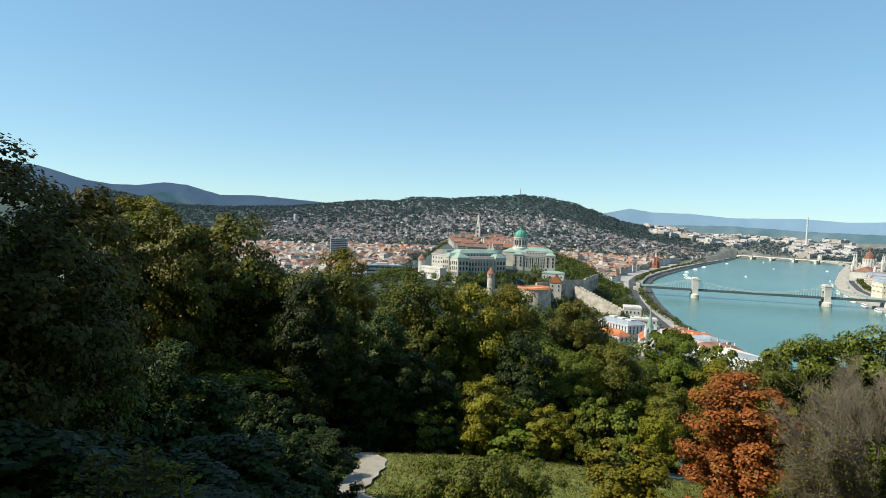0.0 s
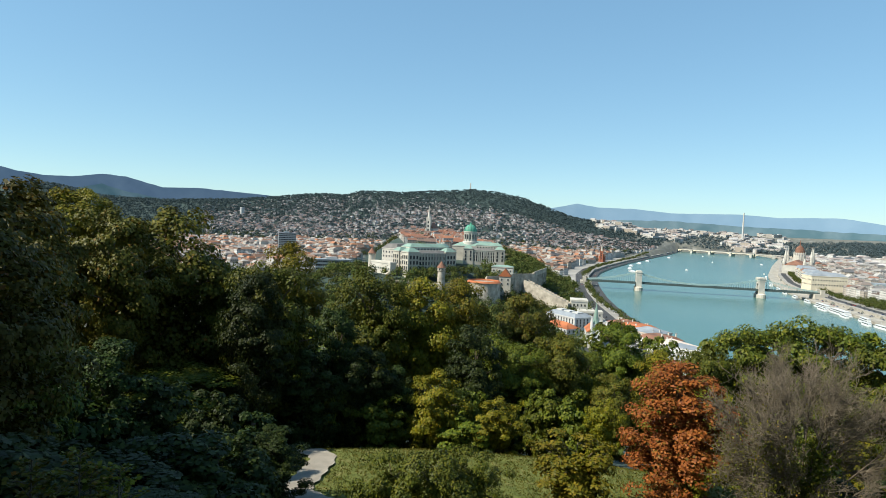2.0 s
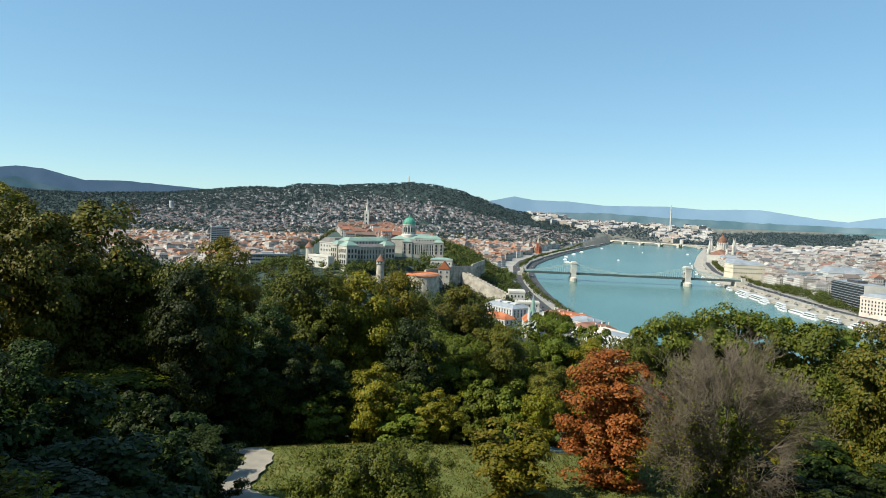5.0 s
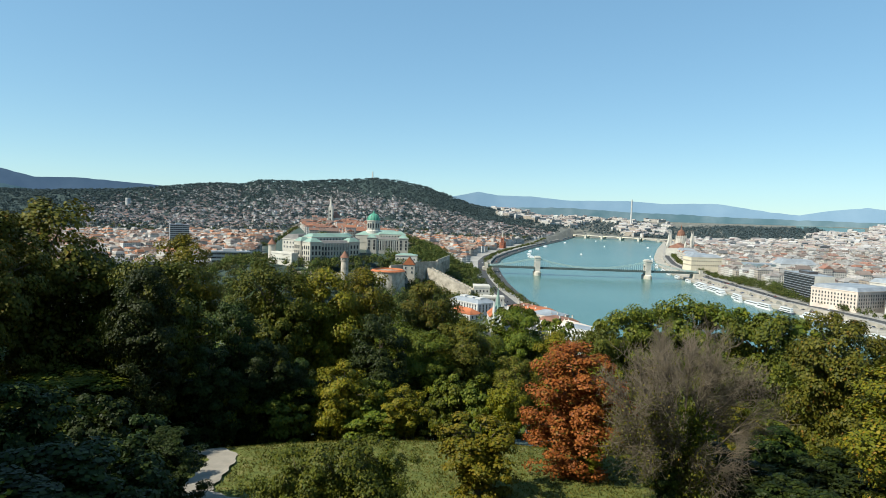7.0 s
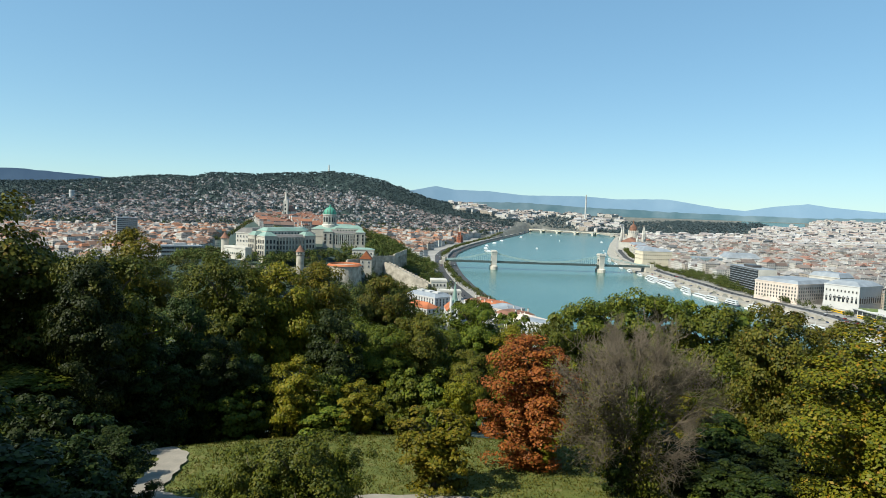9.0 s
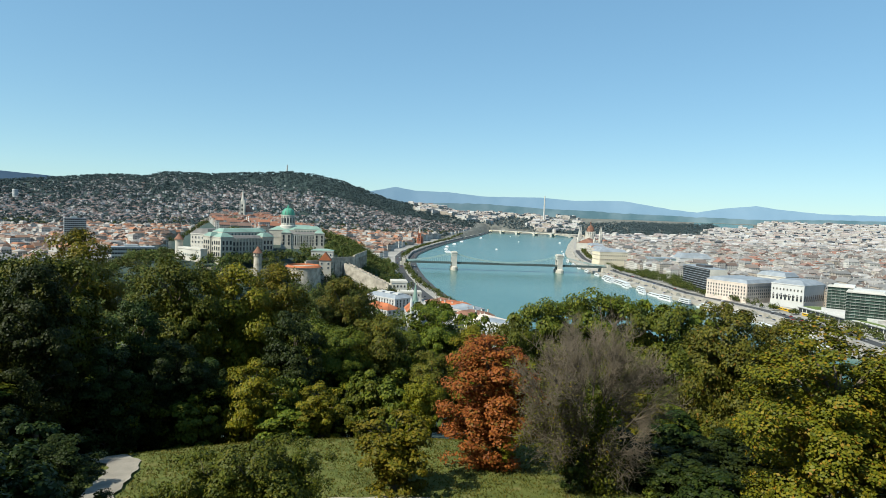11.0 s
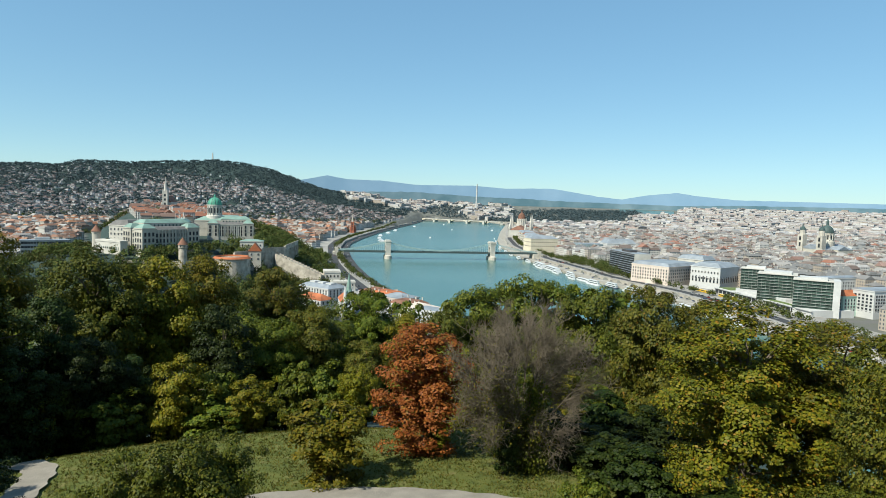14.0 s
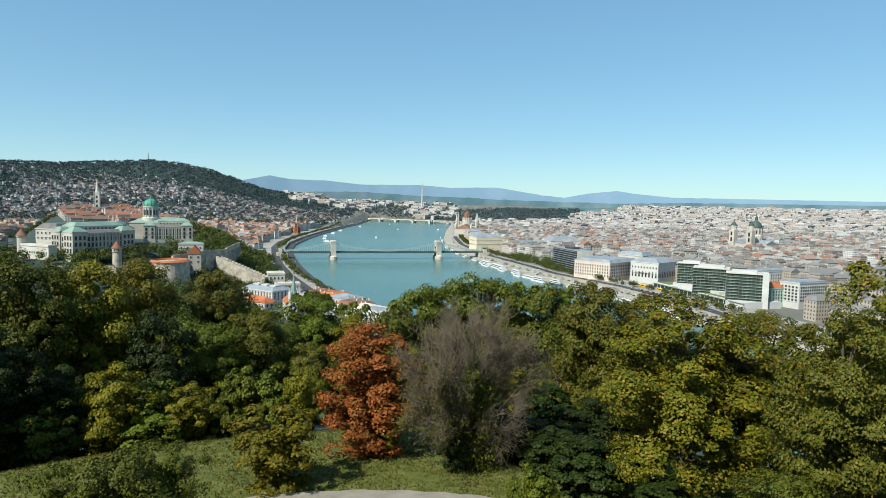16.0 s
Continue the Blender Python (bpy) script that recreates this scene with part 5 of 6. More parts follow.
# ---- Buda embankment and slopes ----
o = terrace_building("white_institute", "white four-storey institute with a grey metal roof", (-205, 606, 8), -32, 43, 24, 12, M_WHITE, M_GREYROOF, ("mansard", 3, 5), PANE_WHITE, 4, 4.0, "sew")
d = Build((-205, 606, 0), -32)
for k in range(3):
    d.box(6 + k * 12, 8, 21, 14 + k * 12, 15, 24.2, M_WHITE)
part("skylight", d, o)
terrace_building("low_red_house", "low white house with a red tile roof", (-196, 572, 8), -32, 34, 16, 5, M_WHITE, M_REDTILE, ("hip", 5), PANE_WHITE, 2, 4)
ROW = [(-128, 632), (-112, 608), (-97, 586), (-84, 563), (-70, 538), (-58, 512)]
for k, (x, y) in enumerate(ROW):
    terrace_building("riverside_house", "white riverside house with a %s roof" % ("orange tile" if k == 1 else ("brown", "pale", "grey")[k % 3]), (x - 20, y - 8, 7), -32, 30, 24, 7.5 + k % 3, (M_WHITE, M_STONE_W, M_PINK)[k % 3], M_REDTILE if k in (1,) else (M_BROWNTILE, M_PINK, M_GREYROOF)[k % 3], ("mansard", 3, 5) if k % 2 else ("hip", 4), PANE_WHITE, 2, 3.6, "se")
rng_k = random.Random(3)
for k, (x, y) in enumerate(ROW):
    for j in range(4):
        d = Build((x - 20, y - 8, 0), -32)
        cx, cy, tz = rng_k.uniform(2, 28), rng_k.uniform(3, 20), rng_k.uniform(18.4, 20.2)
        d.box(cx, cy, 14, cx + rng_k.uniform(0.7, 1.6), cy + 0.8, tz, M_STONE_W)
        d.box(cx - 0.1, cy - 0.1, tz, cx + 0.9, cy + 0.9, tz + 0.2, M_BROWNTILE)
        whole("chimney", d, "pale rendered chimney on a riverside house roof", "chimney", "roof chimneys")
terrace_building("flat_roof_house", "white riverside block with a flat roof", (-78, 474, 7), 3, 36, 24, 11, M_WHITE, M_STONE_W, ("flat", 1), PANE_WHITE, 4, 3.4, "se")


def slab_block(name, label, az, r, z, top, wide, deep, turn, storeys):
    x, y = r * math.sin(radians(az)), r * math.cos(radians(az))
    o = thing(name, label, "tower block")
    d = Build((x, y, 0), turn)
    d.box(0, 0, z - 4, wide, deep, top, M_WHITE)
    part("wall", d, o)
    st = (top - z) / storeys
    for k in range(storeys):
        q = Build((x, y, 0), turn)
        q.box(0.8, -0.35, z + st * (k + 0.35), wide - 0.8, -0.1, z + st * (k + 0.8), M_GLASS_D)
        part("window_band", q, o)
    for k in range(int(wide / 3.2)):
        q = Build((x, y, 0), turn)
        q.box(0.8 + k * 3.2, -0.5, z, 1.15 + k * 3.2, -0.1, top, M_WHITE)
        part("mullion", q, o)
    q = Build((x, y, 0), turn)
    q.box(-0.3, -0.5, top, wide + 0.3, deep + 0.3, top + 1, M_GREYROOF)
    q.box(wide * 0.3, deep * 0.3, top + 1, wide * 0.6, deep * 0.8, top + 4, M_WHITE)
    part("roof", q, o)


slab_block("slab_block", "tall white slab block with rows of dark windows", -43.5, 1330, 10, 71, 36, 15, 45, 16)
slab_block("low_office", "white modern apartment block with dark loggias", -40.2, 905, 20, 46, 52, 20, 40, 5)
x, y = 3300 * math.sin(radians(-46.66)), 3300 * math.cos(radians(-46.66))
o = thing("round_tower", "white cylindrical hotel tower", "tower")
d = Build((x, y, 0))
d.turned(0, 0, [(11, 30), (11, 140), (10.4, 142)], M_WHITE, 24)
part("wall", d, o)
for k in range(18):
    d = Build((x, y, 0))
    d.turned(0, 0, [(11.15, 38 + k * 5.6), (11.15, 40.2 + k * 5.6)], M_GREYROOF, 24)
    part("window_band", d, o)


def mast(name, label, az, r, z0, el_top, rad, mats, category):
    x, y = r * math.sin(radians(az)), r * math.cos(radians(az))
    top = 107 + r * math.tan(radians(el_top))
    o = thing(name, label, category)
    d = Build((x, y, 0))
    d.turned(0, 0, [(rad, z0), (rad * 0.8, z0 + (top - z0) * 0.6)], mats[0], 10)
    part("shaft", d, o)
    d = Build((x, y, 0))
    d.turned(0, 0, [(rad * 0.8, z0 + (top - z0) * 0.6), (rad * 0.5, top)], mats[1], 10)
    part("top", d, o)


mast("tall_chimney", "tall slender white chimney beyond the river bend", -2.65, 4300, 60, 1.85, 6.5, (M_WHITE, M_STONE_W), "chimney")
mast("hill_mast", "white transmitter mast on the wooded summit", -26.2, 4460, 320, 3.75, 6.0, (M_WHITE, M_STONE_W), "mast")


# ---- ships ----
def ship(az_line, y, length, off, decks, label, dark=False):
    """A river ship moored along the east bank, bow upstream."""
    x = float(bank_east(y)) - off
    dx = float(bank_east(y + 20)) - float(bank_east(y - 20))
    T = math.degrees(math.atan2(40, dx))
    o = thing("river_ship", label, "ship", "moored ships", (x, y, 0), T)
    w = max(4.0, length * 0.11)
    hull = Build()
    L = length / 2
    outline = [(-L, -w * 0.8 / 2), (-L * 0.9, -w / 2), (L * 0.7, -w / 2), (L * 0.9, -w * 0.3), (L, 0), (L * 0.9, w * 0.3), (L * 0.7, w / 2), (-L * 0.9, w / 2), (-L, w * 0.4)]
    n = len(outline)
    hull.solid([(a, c, -0.8) for a, c in outline] + [(a * 1.01, c * 1.05, 1.6) for a, c in outline], [(k, (k + 1) % n, n + (k + 1) % n, n + k) for k in range(n)] + [tuple(range(n, 2 * n))], M_SHIPDARK if dark else M_SHIP)
    part("hull", hull, o)
    for k in range(decks):
        a0, a1 = -L * (0.86 - 0.1 * k), L * (0.66 - 0.16 * k)
        q = Build()
        q.box(a0, -w * 0.42, 1.6 + 2.6 * k, a1, w * 0.42, 4.0 + 2.6 * k, M_SHIP)
        q.box(a0 - 0.5, -w * 0.46, 4.0 + 2.6 * k, a1 + 0.8, w * 0.46, 4.25 + 2.6 * k, M_SHIP)
        d_ = part("deck_house", q, o)
        q = Build()
        q.box(a0 + 1, -w * 0.43, 2.4 + 2.6 * k, a1 - 1, w * 0.43, 3.4 + 2.6 * k, M_GLASS_D)
        part("window_band", q, d_)
    q = Build()
    q.turned(L * 0.3, 0, [(0.15, 4 + 2.6 * (decks - 1)), (0.06, 9 + 2.6 * (decks - 1))], M_SHIP, 6)
    part("mast", q, o)


for y, length, off, decks, dark in ((1105, 62, 10, 2, False), (1040, 78, 11, 2, False), (960, 40, 8, 2, False), (905, 46, 8, 1, False), (845, 30, 8, 2, True), (800, 44, 9, 2, False), (735, 50, 9, 2, False), (690, 34, 8, 1, False), (640, 56, 9, 2, False), (1180, 30, 7, 1, False), (1400, 40, 8, 1, False), (1720, 45, 8, 2, False), (1075, 36, 20, 1, False), (1000, 30, 18, 1, False), (930, 26, 16, 1, False), (870, 34, 17, 2, False), (770, 28, 17, 1, True), (600, 44, 9, 2, False), (1250, 34, 8, 1, False), (1320, 28, 8, 1, False), (1500, 40, 9, 2, False)):
    ship(0, y, length, off, decks, "white river ship moored at the quay" if not dark else "dark-hulled restaurant ship moored at the quay", dark)


def boat(x, y, T, length, label):
    o = thing("river_boat", label, "boat", "boats on the river", (x, y, 0), T)
    L, w = length / 2, length * 0.22
    q = Build()
    outline = [(-L, -w / 2), (L * 0.5, -w / 2), (L, 0), (L * 0.5, w / 2), (-L, w / 2)]
    q.solid([(a, c, -0.5) for a, c in outline] + [(a, c * 1.08, 1.3) for a, c in outline], [(k, (k + 1) % 5, 5 + (k + 1) % 5, 5 + k) for k in range(5)] + [(5, 6, 7, 8, 9)], M_SHIP)
    part("hull", q, o)
    q = Build()
    q.box(-L * 0.7, -w * 0.38, 1.3, L * 0.35, w * 0.38, 3.6, M_SHIP)
    q.box(-L * 0.65, -w * 0.4, 2.0, L * 0.3, w * 0.4, 3.0, M_GLASS_D)
    part("cabin", q, o)


for x, y, T, length in ((-225, 1870, 100, 26), (-210, 2480, 95, 20), (-30, 1930, 95, 14), (-330, 1640, 110, 60), (-360, 1760, 104, 46), (-385, 1900, 100, 50), (-395, 2080, 97, 60), (-405, 2280, 95, 60), (-50, 2550, 92, 40), (-395, 2700, 94, 50), (-300, 3050, 95, 26)):
    boat(x, y, T, length, "small white river boat" if length < 30 else "white ship moored along the embankment")


# ---- trams and cars along the quay ----
def tram(y):
    x = float(bank_east(y)) + 62
    T = math.degrees(math.atan2(40, float(bank_east(y + 20)) - float(bank_east(y - 20))))
    o = thing("tram", "yellow articulated tram on the promenade line", "tram", "trams", (x, y, 7.5), T)
    for k in range(3):
        q = Build()
        q.box(k * 9.2, -1.3, 0.4, k * 9.2 + 8.8, 1.3, 3.3, M_YELLOW)
        q.box(k * 9.2 + 0.2, -1.1, 3.3, k * 9.2 + 8.6, 1.1, 3.6, M_STONE_W)
        c = part("carriage", q, o)
        q = Build()
        q.box(k * 9.2 + 0.5, -1.36, 1.5, k * 9.2 + 8.3, 1.36, 2.6, M_GLASS_D)
        part("window_band", q, c)


tram(765), tram(722)
PAINTS = [plain("car_paint_" + n, c, 0.3, 0.2, 0.5, 3, 0.05) for n, c in (("white", (0.7, 0.7, 0.7)), ("grey", (0.25, 0.26, 0.27)), ("dark", (0.03, 0.03, 0.035)), ("red", (0.35, 0.03, 0.02)), ("blue", (0.04, 0.08, 0.2)))]
CARS = []
for p in PAINTS:
    o = thing("car", "parked %s car beside the embankment road" % p.name.split("_")[2], "car", "parked cars")
    q = Build()
    q.solid([(-2.1, -0.85, 0.3), (2.1, -0.85, 0.3), (2.1, 0.85, 0.3), (-2.1, 0.85, 0.3), (-2.1, -0.85, 0.9), (2.0, -0.85, 0.8), (2.0, 0.85, 0.8), (-2.1, 0.85, 0.9)], [(0, 1, 5, 4), (1, 2, 6, 5), (2, 3, 7, 6), (3, 0, 4, 7), (4, 5, 6, 7), (3, 2, 1, 0)], p)
    part("body", q, o)
    q = Build()
    q.solid([(-1.8, -0.8, 0.88), (1.0, -0.8, 0.86), (1.0, 0.8, 0.86), (-1.8, 0.8, 0.88), (-1.3, -0.65, 1.45), (0.3, -0.65, 1.45), (0.3, 0.65, 1.45), (-1.3, 0.65, 1.45)], [(0, 1, 5, 4), (1, 2, 6, 5), (2, 3, 7, 6), (3, 0, 4, 7), (4, 5, 6, 7)], M_GLASS_D)
    part("cabin", q, o)
    CARS.append(o)
rng_c = random.Random(5)
for k in range(190):
    if k < 120:
        y = rng_c.uniform(480, 1250)
        off, z, line = rng_c.choice([(14, 3.45, EAST), (19, 3.45, EAST), (28.5, 7.45, EAST), (34, 7.65, EAST), (39, 7.65, EAST)])
        sg = 1
    else:
        y = rng_c.uniform(650, 1900)
        off, z, line = rng_c.choice([(5, 3.25, WEST), (10, 3.25, WEST), (34, 7.55, WEST), (40, 7.55, WEST)])
        sg = -1
    x = float(np.interp(y, line[:, 1], line[:, 0])) + sg * off
    dx = float(np.interp(y + 20, line[:, 1], line[:, 0])) - float(np.interp(y - 20, line[:, 1], line[:, 0]))
    m = pose(x, y, z, 0, 0, math.degrees(math.atan2(40, dx)))
    if k < len(CARS):
        CARS[k].matrix_world = m
    else:
        copy_thing(CARS[rng_c.choice([0, 0, 1, 1, 2, 2, 3, 4])], m)

# ---- the hillside's own trees ----
S = 1.45
kind_of("maple", "maple_tree", "broad green maple turning yellow in places", 101, 14, 11, M_L_MAPLE, leaves=54000, leaf=0.15, clumps=170, lump=0.17)
kind_of("green", "broadleaf_tree", "dense green broadleaf tree on the slope", 102, 11, 9, M_L_GREEN, leaves=28000, leaf=0.19, clumps=105, lump=0.25)
kind_of("yellow", "yellowing_tree", "yellow-green sunlit broadleaf tree", 103, 11, 8.5, M_L_YELLOW, leaves=26000, leaf=0.185, clumps=95, lump=0.25)
kind_of("dark", "dark_tree", "rounded dark green dense tree", 104, 11, 8.5, M_L_DARK, leaves=26000, leaf=0.17, clumps=110, lump=0.2, pointed=0.35, clear=-0.04, low=-0.98)
kind_of("olive", "olive_tree", "olive-brown broadleaf tree thinning in autumn", 105, 11, 8.5, M_L_OLIVE, leaves=25000, leaf=0.18, clumps=120, lump=0.22)
kind_of("orange", "autumn_tree", "bright orange-red autumn tree", 106, 10.5, 7.7, M_L_ORANGE, leaves=26000, leaf=0.16, clumps=190, lump=0.2, clear=-0.06, pointed=0.05, low=-0.98)
kind_of("near", "near_tree", "tall dim broadleaf tree close to the slope path", 110, 12, 8, M_L_OLIVE, leaves=42000, leaf=0.13, clumps=190, lump=0.19)
kind_of("shrub", "shrub", "leafy green shrub on the grass", 107, 5, 5, M_L_GREEN, leaves=8000, leaf=0.2, clumps=55, lump=0.24, clear=-0.18, low=-0.98, trunk=0.1, category="shrub")
kind_of("yshrub", "yellow_shrub", "airy yellow-green shrub at the lawn's edge", 108, 5, 5, M_L_YELLOW, leaves=8000, leaf=0.15, clumps=70, lump=0.2, clear=-0.18, low=-0.98, trunk=0.1, category="shrub")
kind_of("gbush", "glossy_bush", "dark leafy bush with some yellow leaves", 109, 5, 7, M_L_GREEN, leaves=20000, leaf=0.12, clumps=90, lump=0.2, clear=-0.18, low=-0.98, trunk=0.1, category="shrub")
TREES = [
    ("green", -35.1, 50, 103.4, 7.4), ("yellow", -30.1, 52, 102.2, 7.8), ("yellow", -26.4, 55, 102.0, 7.0), ("dark", -25.1, 42, 100.3, 6.2), ("olive", -20.6, 58, 100.8, 7.0),
    ("green", -20.8, 44, 98.9, 4.6), ("olive", -17.2, 46, 99.2, 5.2), ("green", -12.3, 60, 98.7, 6.0), ("yellow", -8.1, 50, 97.8, 6.0), ("dark", -32.5, 41, 97.4, 4.2),
    ("yshrub", -28.2, 37, 98.1, 4.2), ("orange", -6.3, 30.5, 101.2, 6.3), ("green", -1.3, 60, 99.9, 8.5), ("green", 3.4, 62, 101.1, 11), ("green", 8.7, 58, 100.6, 9.2),
    ("olive", 13.7, 40, 102.3, 6.0), ("maple", 21.9, 27, 103.3, 8.6), ("maple", 28.0, 30, 102.6, 7.5), ("near", 33.6, 19, 104.6, 3.6), ("maple", 37.5, 22, 106.0, 6.5),
    ("gbush", -28.5, 20, 99.6, 4.4), ("gbush", -32.2, 20.5, 99.2, 3.6), ("gbush", -25.0, 20.5, 99.4, 3.2), ("yshrub", -15.3, 26, 98.4, 4.4), ("shrub", 9.2, 20, 98.6, 1.8), ("gbush", 29.9, 16, 101.0, 2.8), ("shrub", -25.7, 36, 95.9, 3.8), ("yshrub", -5.2, 30, 96.0, 1.8), ("yshrub", -22.5, 36, 96.8, 3.6),
    ("shrub", -18.2, 40, 96.5, 3.6), ("yellow", -3.8, 45, 96.6, 4.6), ("olive", -12.2, 42, 97.4, 4.2), ("near", -69.6, 16, 108.5, 6.4), ("near", -65.6, 20, 107.6, 5.6), ("olive", -63.0, 36, 107.4, 7.4), ("yellow", -60.8, 44, 108.0, 7.3),
    ("yellow", -58.3, 45, 108.1, 4.9), ("olive", -53.1, 46, 107.0, 11.4), ("green", -43.7, 40, 104.6, 7.0), ("yellow", -42.7, 55, 104.6, 7.0), ("dark", -45.2, 36, 104.1, 5.2),
    ("green", -50.9, 36, 98.6, 8.9), ("dark", -64.3, 22, 101.3, 5.2), ("dark", -43.3, 25, 98.6, 3.6), ("green", -66.0, 20, 104.6, 5.0), ("dark", -40.3, 38, 99.2, 4.8),
    ("dark", -38.0, 44, 101.0, 6.0), ("dark", -35.0, 40, 99.0, 5.0), ("green", -48.0, 46, 104.5, 7.0), ("olive", -56.5, 40, 107.0, 7.0), ("dark", -57.0, 25, 102.5, 5.0),
    ("green", -15.0, 50, 98.0, 5.5), ("green", -5.0, 56, 97.8, 6.0), ("olive", 17.5, 45, 101.0, 6.0), ("green", 12.0, 48, 99.0, 7.0), ("green", -23.0, 48, 99.0, 6.0),
]
rng_t = random.Random(77)
for kind, az, r, top, wide in TREES:
    rs = r * S
    plant(kind, az, rs, 107 + (top - 107) * S, wide * S, rng_t.uniform(0, 360))
# thicket behind the lawn and trees lower on the slope
kind_of("lower", "slope_tree", "green broadleaf hill tree, seen below the lawn, set unseen upslope for shade", 120, 12, 11, M_L_GREEN, leaves=5000, leaf=0.5, clumps=70, lump=0.24)
kind_of("dshrub", "dark_shrub", "dark green shrub, leaf colour deepened to stand for shade", 121, 5, 5, M_L_DARK, leaves=8000, leaf=0.2, clumps=70, lump=0.22, clear=-0.18, low=-0.98, trunk=0.1, category="shrub")
# taller unseen trees added on the upper slope to the west, to shade the hollow
for az, r, top, wide in ((-78, 48, 111, 12), (-82, 60, 114, 13), (-86, 50, 114, 12), (-76, 66, 113, 13), (-81, 36, 111, 10), (-90, 62, 117, 13)):
    plant("lower", az, r, top, wide, rng_t.uniform(0, 360))
# more unseen trees added behind, to keep sun and sky light off the hollow
for az, r, top in ((-95, 16, 117), (-108, 18, 119), (-122, 17, 119), (-138, 16, 118), (-100, 30, 122), (-116, 32, 123), (-132, 30, 122), (-155, 18, 118), (-86, 24, 116), (-92, 36, 123), (-88, 34, 120), (-97, 44, 127), (-104, 24, 122), (-93, 27, 119)):
    plant("lower", az, r, top, 12, rng_t.uniform(0, 360))
# dark-leaved shrubs where shade lies; their colour carries part of it
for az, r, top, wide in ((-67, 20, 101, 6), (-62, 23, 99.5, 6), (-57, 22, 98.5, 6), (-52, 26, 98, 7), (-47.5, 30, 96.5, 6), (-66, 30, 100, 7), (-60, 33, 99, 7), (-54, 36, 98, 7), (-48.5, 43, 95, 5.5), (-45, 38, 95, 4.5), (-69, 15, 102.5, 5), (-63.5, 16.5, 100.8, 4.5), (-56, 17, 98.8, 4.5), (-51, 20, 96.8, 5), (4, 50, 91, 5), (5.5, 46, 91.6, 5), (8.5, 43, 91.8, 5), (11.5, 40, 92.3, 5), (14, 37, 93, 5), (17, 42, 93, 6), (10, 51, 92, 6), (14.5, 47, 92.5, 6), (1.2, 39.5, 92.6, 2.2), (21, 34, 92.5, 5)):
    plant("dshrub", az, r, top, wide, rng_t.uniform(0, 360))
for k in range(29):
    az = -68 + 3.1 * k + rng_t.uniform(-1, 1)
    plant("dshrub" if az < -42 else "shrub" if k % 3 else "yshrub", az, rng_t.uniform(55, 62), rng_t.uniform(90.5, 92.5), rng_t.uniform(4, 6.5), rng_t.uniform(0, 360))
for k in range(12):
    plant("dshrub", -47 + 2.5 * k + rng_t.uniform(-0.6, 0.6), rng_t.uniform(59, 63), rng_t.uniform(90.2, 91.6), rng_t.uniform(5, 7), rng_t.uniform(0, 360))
for k in range(26):
    az, r = -66 + 4.1 * k + rng_t.uniform(-1, 1), rng_t.uniform(88, 130)
    plant("lower", az, r, 107 - r * math.tan(radians(rng_t.uniform(8.6, 10.5))), rng_t.uniform(11, 15), rng_t.uniform(0, 360))

for az, r, el, wide in ((1.0, 92, 7.6, 15), (6.5, 90, 6.9, 15), (-3.5, 95, 8.4, 13), (-12.3, 92, 8.1, 12), (11, 88, 7.4, 13)):
    plant("lower", az, r, 107 - r * math.tan(radians(el)), wide, rng_t.uniform(0, 360))


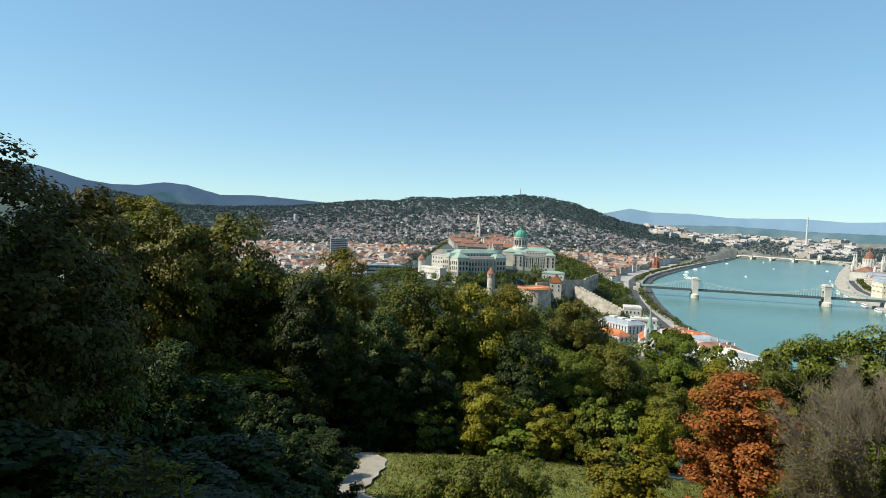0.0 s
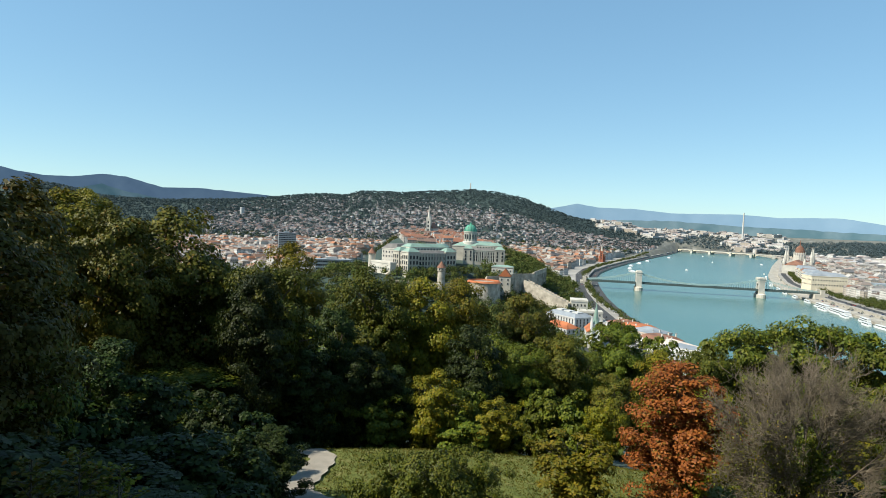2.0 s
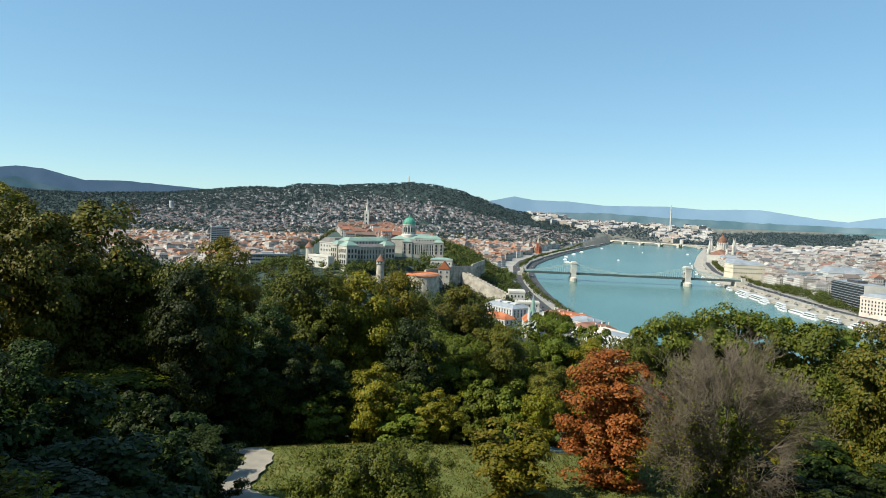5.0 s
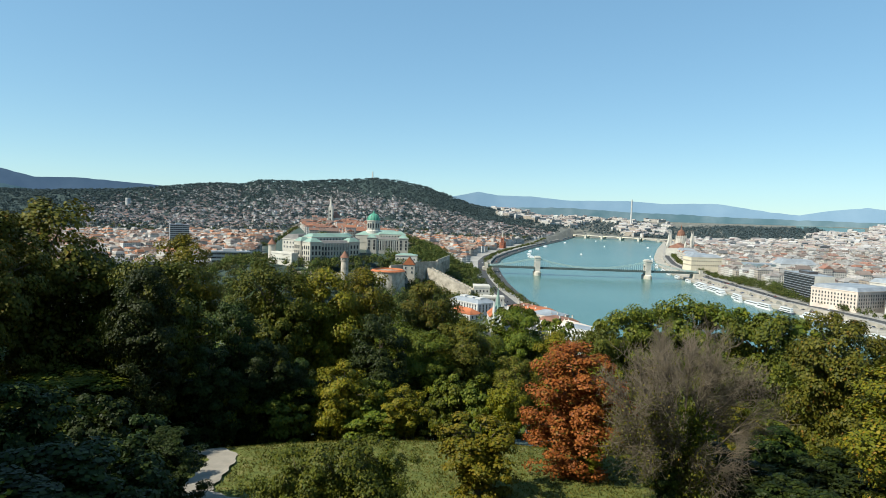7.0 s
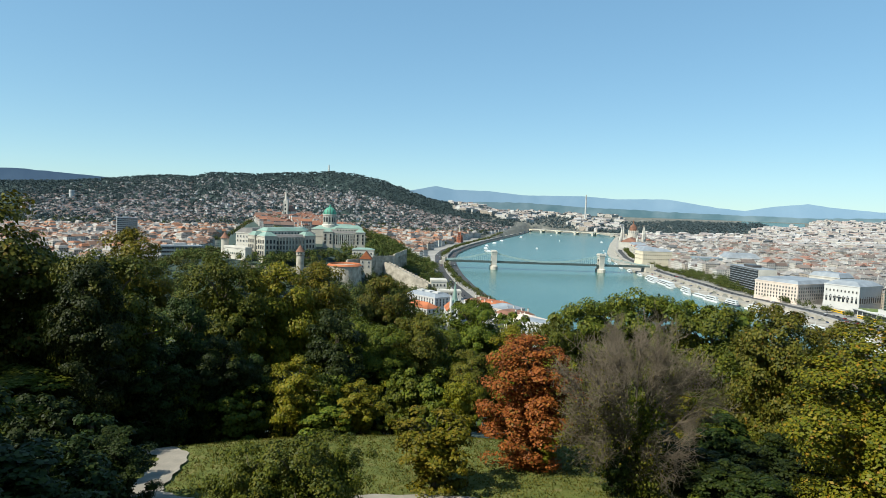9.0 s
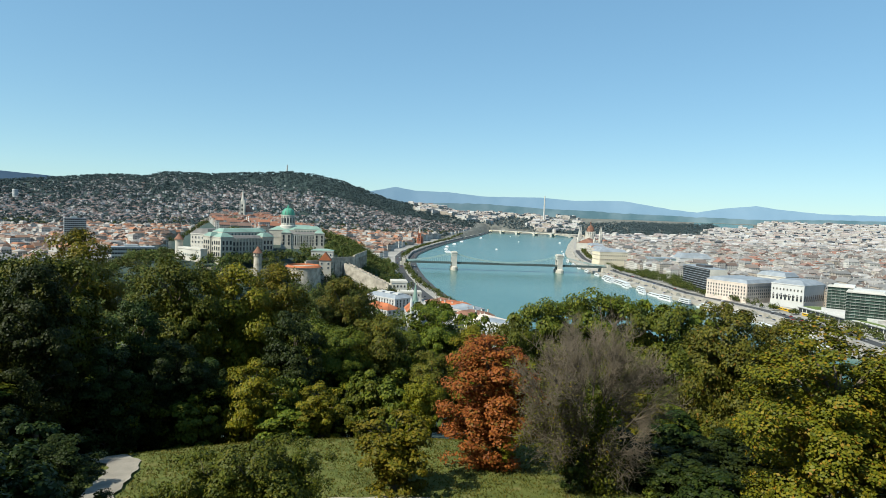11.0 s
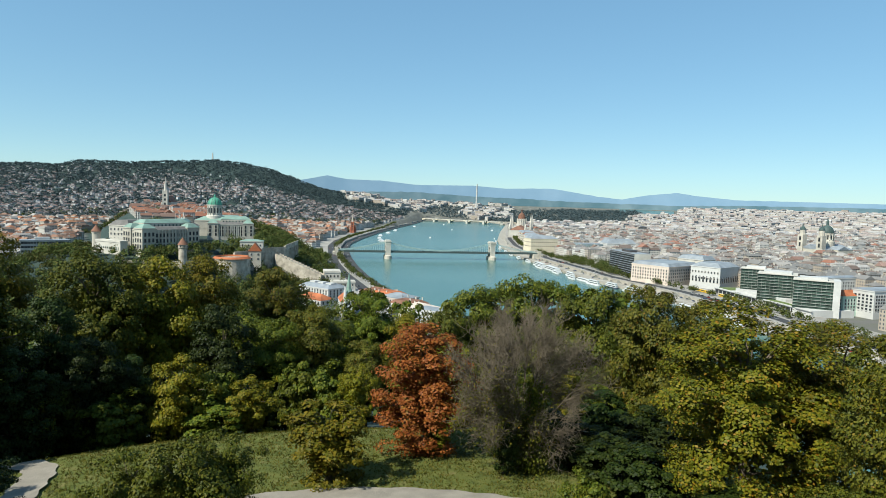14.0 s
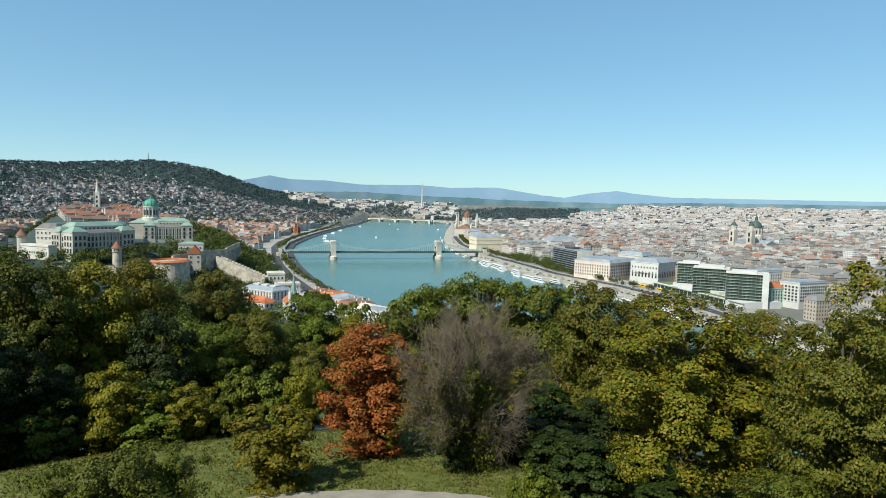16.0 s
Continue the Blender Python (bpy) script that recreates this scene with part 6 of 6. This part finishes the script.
def bare_tree(seed, tall, wide):
    """A leafless tree: stems fanning out to a dome of fine twigs, ivy and late leaves low down."""
    rng = random.Random(seed)
    root = thing("bare_tree", "leafless grey-brown tree with a dense net of twigs", "tree")
    limbs, twigs = [], []

    def rand_dir(up=0.0):
        return Vector((rng.gauss(0, 1), rng.gauss(0, 1), rng.gauss(0, 1) + up)).normalized()

    def stem(a, e, r0, r1, into, bow=0.08):
        mid = (a + e) / 2 + Vector((0, 0, -bow)) * (e - a).length * 0.5 + rand_dir() * (e - a).length * 0.05
        into.append([(a, r0), (mid, (r0 + r1) / 2), (e, r1)])
        return a, mid, e

    def along(line, s):
        a, mid, e = line
        return a.lerp(mid, s * 2) if s < 0.5 else mid.lerp(e, s * 2 - 1)

    stem(Vector((0, 0, -0.5)), Vector((0.1, 0, tall * 0.45)), 0.3, 0.18, limbs)
    for k in range(44):
        d = rand_dir(0.2)
        d.z = max(d.z, -0.35)
        tip = Vector((d.x * wide * 0.44, d.y * wide * 0.44, tall * 0.50 + d.z * tall * 0.36))
        main = stem(Vector((0.03, 0, rng.uniform(0.08, 0.42) * tall)), tip, 0.07, 0.022, limbs)
        for j in range(16):
            a = along(main, rng.uniform(0.35, 1.0) ** 0.7)
            out = (a - Vector((0, 0, tall * 0.35))).normalized()
            branch = stem(a, a + (out + rand_dir(0.25) * 0.8).normalized() * rng.uniform(0.9, 1.9), 0.028, 0.012, twigs)
            for i in range(9):
                b0 = along(branch, rng.uniform(0.2, 1.0))
                t = stem(b0, b0 + (out * 0.9 + rand_dir(0.2)).normalized() * rng.uniform(0.5, 1.1), 0.015, 0.007, twigs)
                for _ in range(2):
                    c0 = along(t, rng.uniform(0.3, 0.9))
                    stem(c0, c0 + (out * 0.6 + rand_dir(0.2)).normalized() * rng.uniform(0.25, 0.6), 0.010, 0.005, twigs)
    tv, tf = tubes(limbs, 6)
    part("trunk", mesh_np("trunk", tv, tf, [M_BARK], smooth=True), root)
    tv, tf = tubes(twigs, 3)
    part("twig_net", mesh_np("twig_net", tv, tf, [M_TWIG]), root, "fine grey-brown twigs")
    g = np.random.default_rng(seed)
    n = 5000
    a, h = g.uniform(0, 6.28, n), g.random(n) ** 1.3 * tall * 0.55
    rr_ = (0.3 + 1.5 * g.random(n) ** 2) * (1 - 0.5 * h / tall)
    c = np.stack([rr_ * np.cos(a) - 0.8, rr_ * np.sin(a), h], -1)
    v, f = leaf_cards(g, c, g.normal(size=(n, 3)) + np.array([0, 0, 0.5]), 0.17 * g.uniform(0.6, 1.3, n))
    part("ivy", mesh_np("ivy", v, f, [M_L_GREEN]), root, "green ivy leaves on the trunk")
    ends = [line[-1][0] for line in twigs if -2.5 < line[-1][0].x * 0.8 - line[-1][0].z * 0.1]
    pick = [ends[g.integers(0, len(ends))] for _ in range(17000)]
    c = np.array([tuple(q) for q in pick]) + g.normal(size=(17000, 3)) * 0.16
    c = c[(c[:, 2] < tall * (0.3 + 0.5 * g.random(17000)))]
    v, f = leaf_cards(g, c, g.normal(size=c.shape) + np.array([0, 0, 0.7]), 0.12 * g.uniform(0.6, 1.3, len(c)))
    part("late_leaves", mesh_np("late_leaves", v, f, [M_L_OLIVE]), root, "sparse olive leaves among the twigs")
    x0 = float(np.percentile([math.hypot(w_[0], w_[1]) for line in twigs for w_, _ in line], 96))
    z0 = max(w_[2] * 0.98 for line in twigs for w_, _ in line)
    return root, z0, 2 * x0


KINDS["bare"] = bare_tree(5, 10.0, 10.0)
plant("bare", 2.7, 41, 101.2, 9.8, 140)

# ---- lawn, path and sprouts ----
PATH = [(-41.9, 57), (-40.8, 51), (-38.9, 47.5), (-39.9, 43.5), (-41.0, 39.5), (-37, 36.3), (-30, 35), (-21, 35), (-12, 35), (-2.5, 34.6), (5, 34), (15, 32.5), (25, 30)]


def smooth_line(pts, steps=8):
    out = []
    for k in range(len(pts) - 1):
        p0, p1, p2, p3 = (np.array(pts[max(0, min(len(pts) - 1, k + j))], float) for j in (-1, 0, 1, 2))
        for s in range(steps):
            t = s / steps
            out.append(0.5 * (2 * p1 + (p2 - p0) * t + (2 * p0 - 5 * p1 + 4 * p2 - p3) * t * t + (3 * p1 - p0 - 3 * p2 + p3) * t ** 3))
    return out


line = [(r * math.sin(radians(a)), r * math.cos(radians(a))) for a, r in smooth_line(PATH)]
d = Build()
for k in range(1, len(line) - 2):
    quad = []
    for j in (k, k + 1):
        tx, ty = line[j + 1][0] - line[j - 1][0], line[j + 1][1] - line[j - 1][1]
        L = math.hypot(tx, ty)
        wd = 1.0 + 0.12 * math.sin(j * 1.7)
        quad.append([(line[j][0] + s * wd * -ty / L, line[j][1] + s * wd * tx / L) for s in (1, -1)])
    pts = [quad[0][0], quad[0][1], quad[1][1], quad[1][0]]
    d.face([(x, y, float(height(x, y)) + 0.12) for x, y in pts], M_GRAVEL)
whole("path", d, "pale gravel path crossing the grass", "path", kind="structure")
M_GRASS = leafy("grass_blades", [(0.0, (0.075, 0.105, 0.016)), (0.6, (0.115, 0.14, 0.024)), (1.0, (0.18, 0.17, 0.05))], 0.25, 0.7)
g = np.random.default_rng(9)
n = 110000
a, r = np.radians(g.uniform(-60, 45, n)), np.sqrt(g.uniform(33 ** 2, 62 ** 2, n))
x, y = r * np.sin(a), r * np.cos(a)
lx, ly = np.array(line).T
keep = np.ones(n, bool)
for px, py in line:
    keep &= (x - px) ** 2 + (y - py) ** 2 > 1.2 ** 2
x, y = x[keep], y[keep]
n = len(x)
z = height(x, y)
t, hh, ww = g.uniform(0, 6.28, n), g.uniform(0.05, 0.17, n), g.uniform(0.03, 0.07, n)
lean = g.normal(size=(n, 2)) * 0.08
v = np.stack([np.stack([x - ww * np.cos(t), y - ww * np.sin(t), z], -1), np.stack([x + ww * np.cos(t), y + ww * np.sin(t), z], -1), np.stack([x + lean[:, 0], y + lean[:, 1], z + hh], -1)], 1).reshape(-1, 3)
tagged(new("grass", mesh_np("grass", v, np.arange(3 * n).reshape(-1, 3), [M_GRASS])), "rough green grass tufts on the lawn", "grass", kind="stuff")


def sprout(az, r, tall):
    """A young shoot with feathered leaves."""
    x, y = r * math.sin(radians(az)), r * math.cos(radians(az))
    z = float(height(x, y))
    o = thing("sapling", "young green sapling with feathered leaves", "sapling", "saplings", (x, y, z))
    g = np.random.default_rng(int(abs(az) * 10))
    segs, cs, ns = [[(Vector((0, 0, -0.1)), 0.02), (Vector((0, 0, tall * 0.5)), 0.015), (Vector((0.03, 0, tall)), 0.006)]], [], []
    for k in range(14):
        aa_, h = k * 2.4, tall - 0.75 + 0.75 * k / 14
        L = 0.42 * (1.15 - k / 16)
        e = Vector((math.cos(aa_) * L, math.sin(aa_) * L, h + L * 0.35))
        segs.append([(Vector((0, 0, h)), 0.008), ((Vector((0, 0, h)) + e) / 2 + Vector((0, 0, 0.05)), 0.006), (e, 0.003)])
        for s in np.linspace(0.2, 1.0, 12):
            for w_ in (-1, 1):
                q = Vector((0, 0, h)).lerp(e, s)
                cs.append((q.x - w_ * 0.07 * math.sin(aa_), q.y + w_ * 0.07 * math.cos(aa_), q.z + 0.03))
                ns.append((0, 0, 1))
    tv, tf = tubes(segs, 4)
    part("stem", mesh_np("stem", tv, tf, [M_BARK]), o)
    cs = np.array(cs)
    v, f = leaf_cards(g, cs, np.array(ns) + 0.35 * g.normal(size=cs.shape), 0.085 * g.uniform(0.8, 1.2, len(cs)))
    part("leaves", mesh_np("leaves", v, f, [M_L_MAPLE]), o)


for az, r, tall in ((-62.0, 10, 1.5), (-61.2, 10.5, 1.3), (-58.7, 10, 1.55), (-57.9, 10.4, 1.3), (-55.8, 10, 1.25), (-66.5, 11, 1.0), (-64.0, 9.5, 1.0)):
    sprout(az, r, tall)
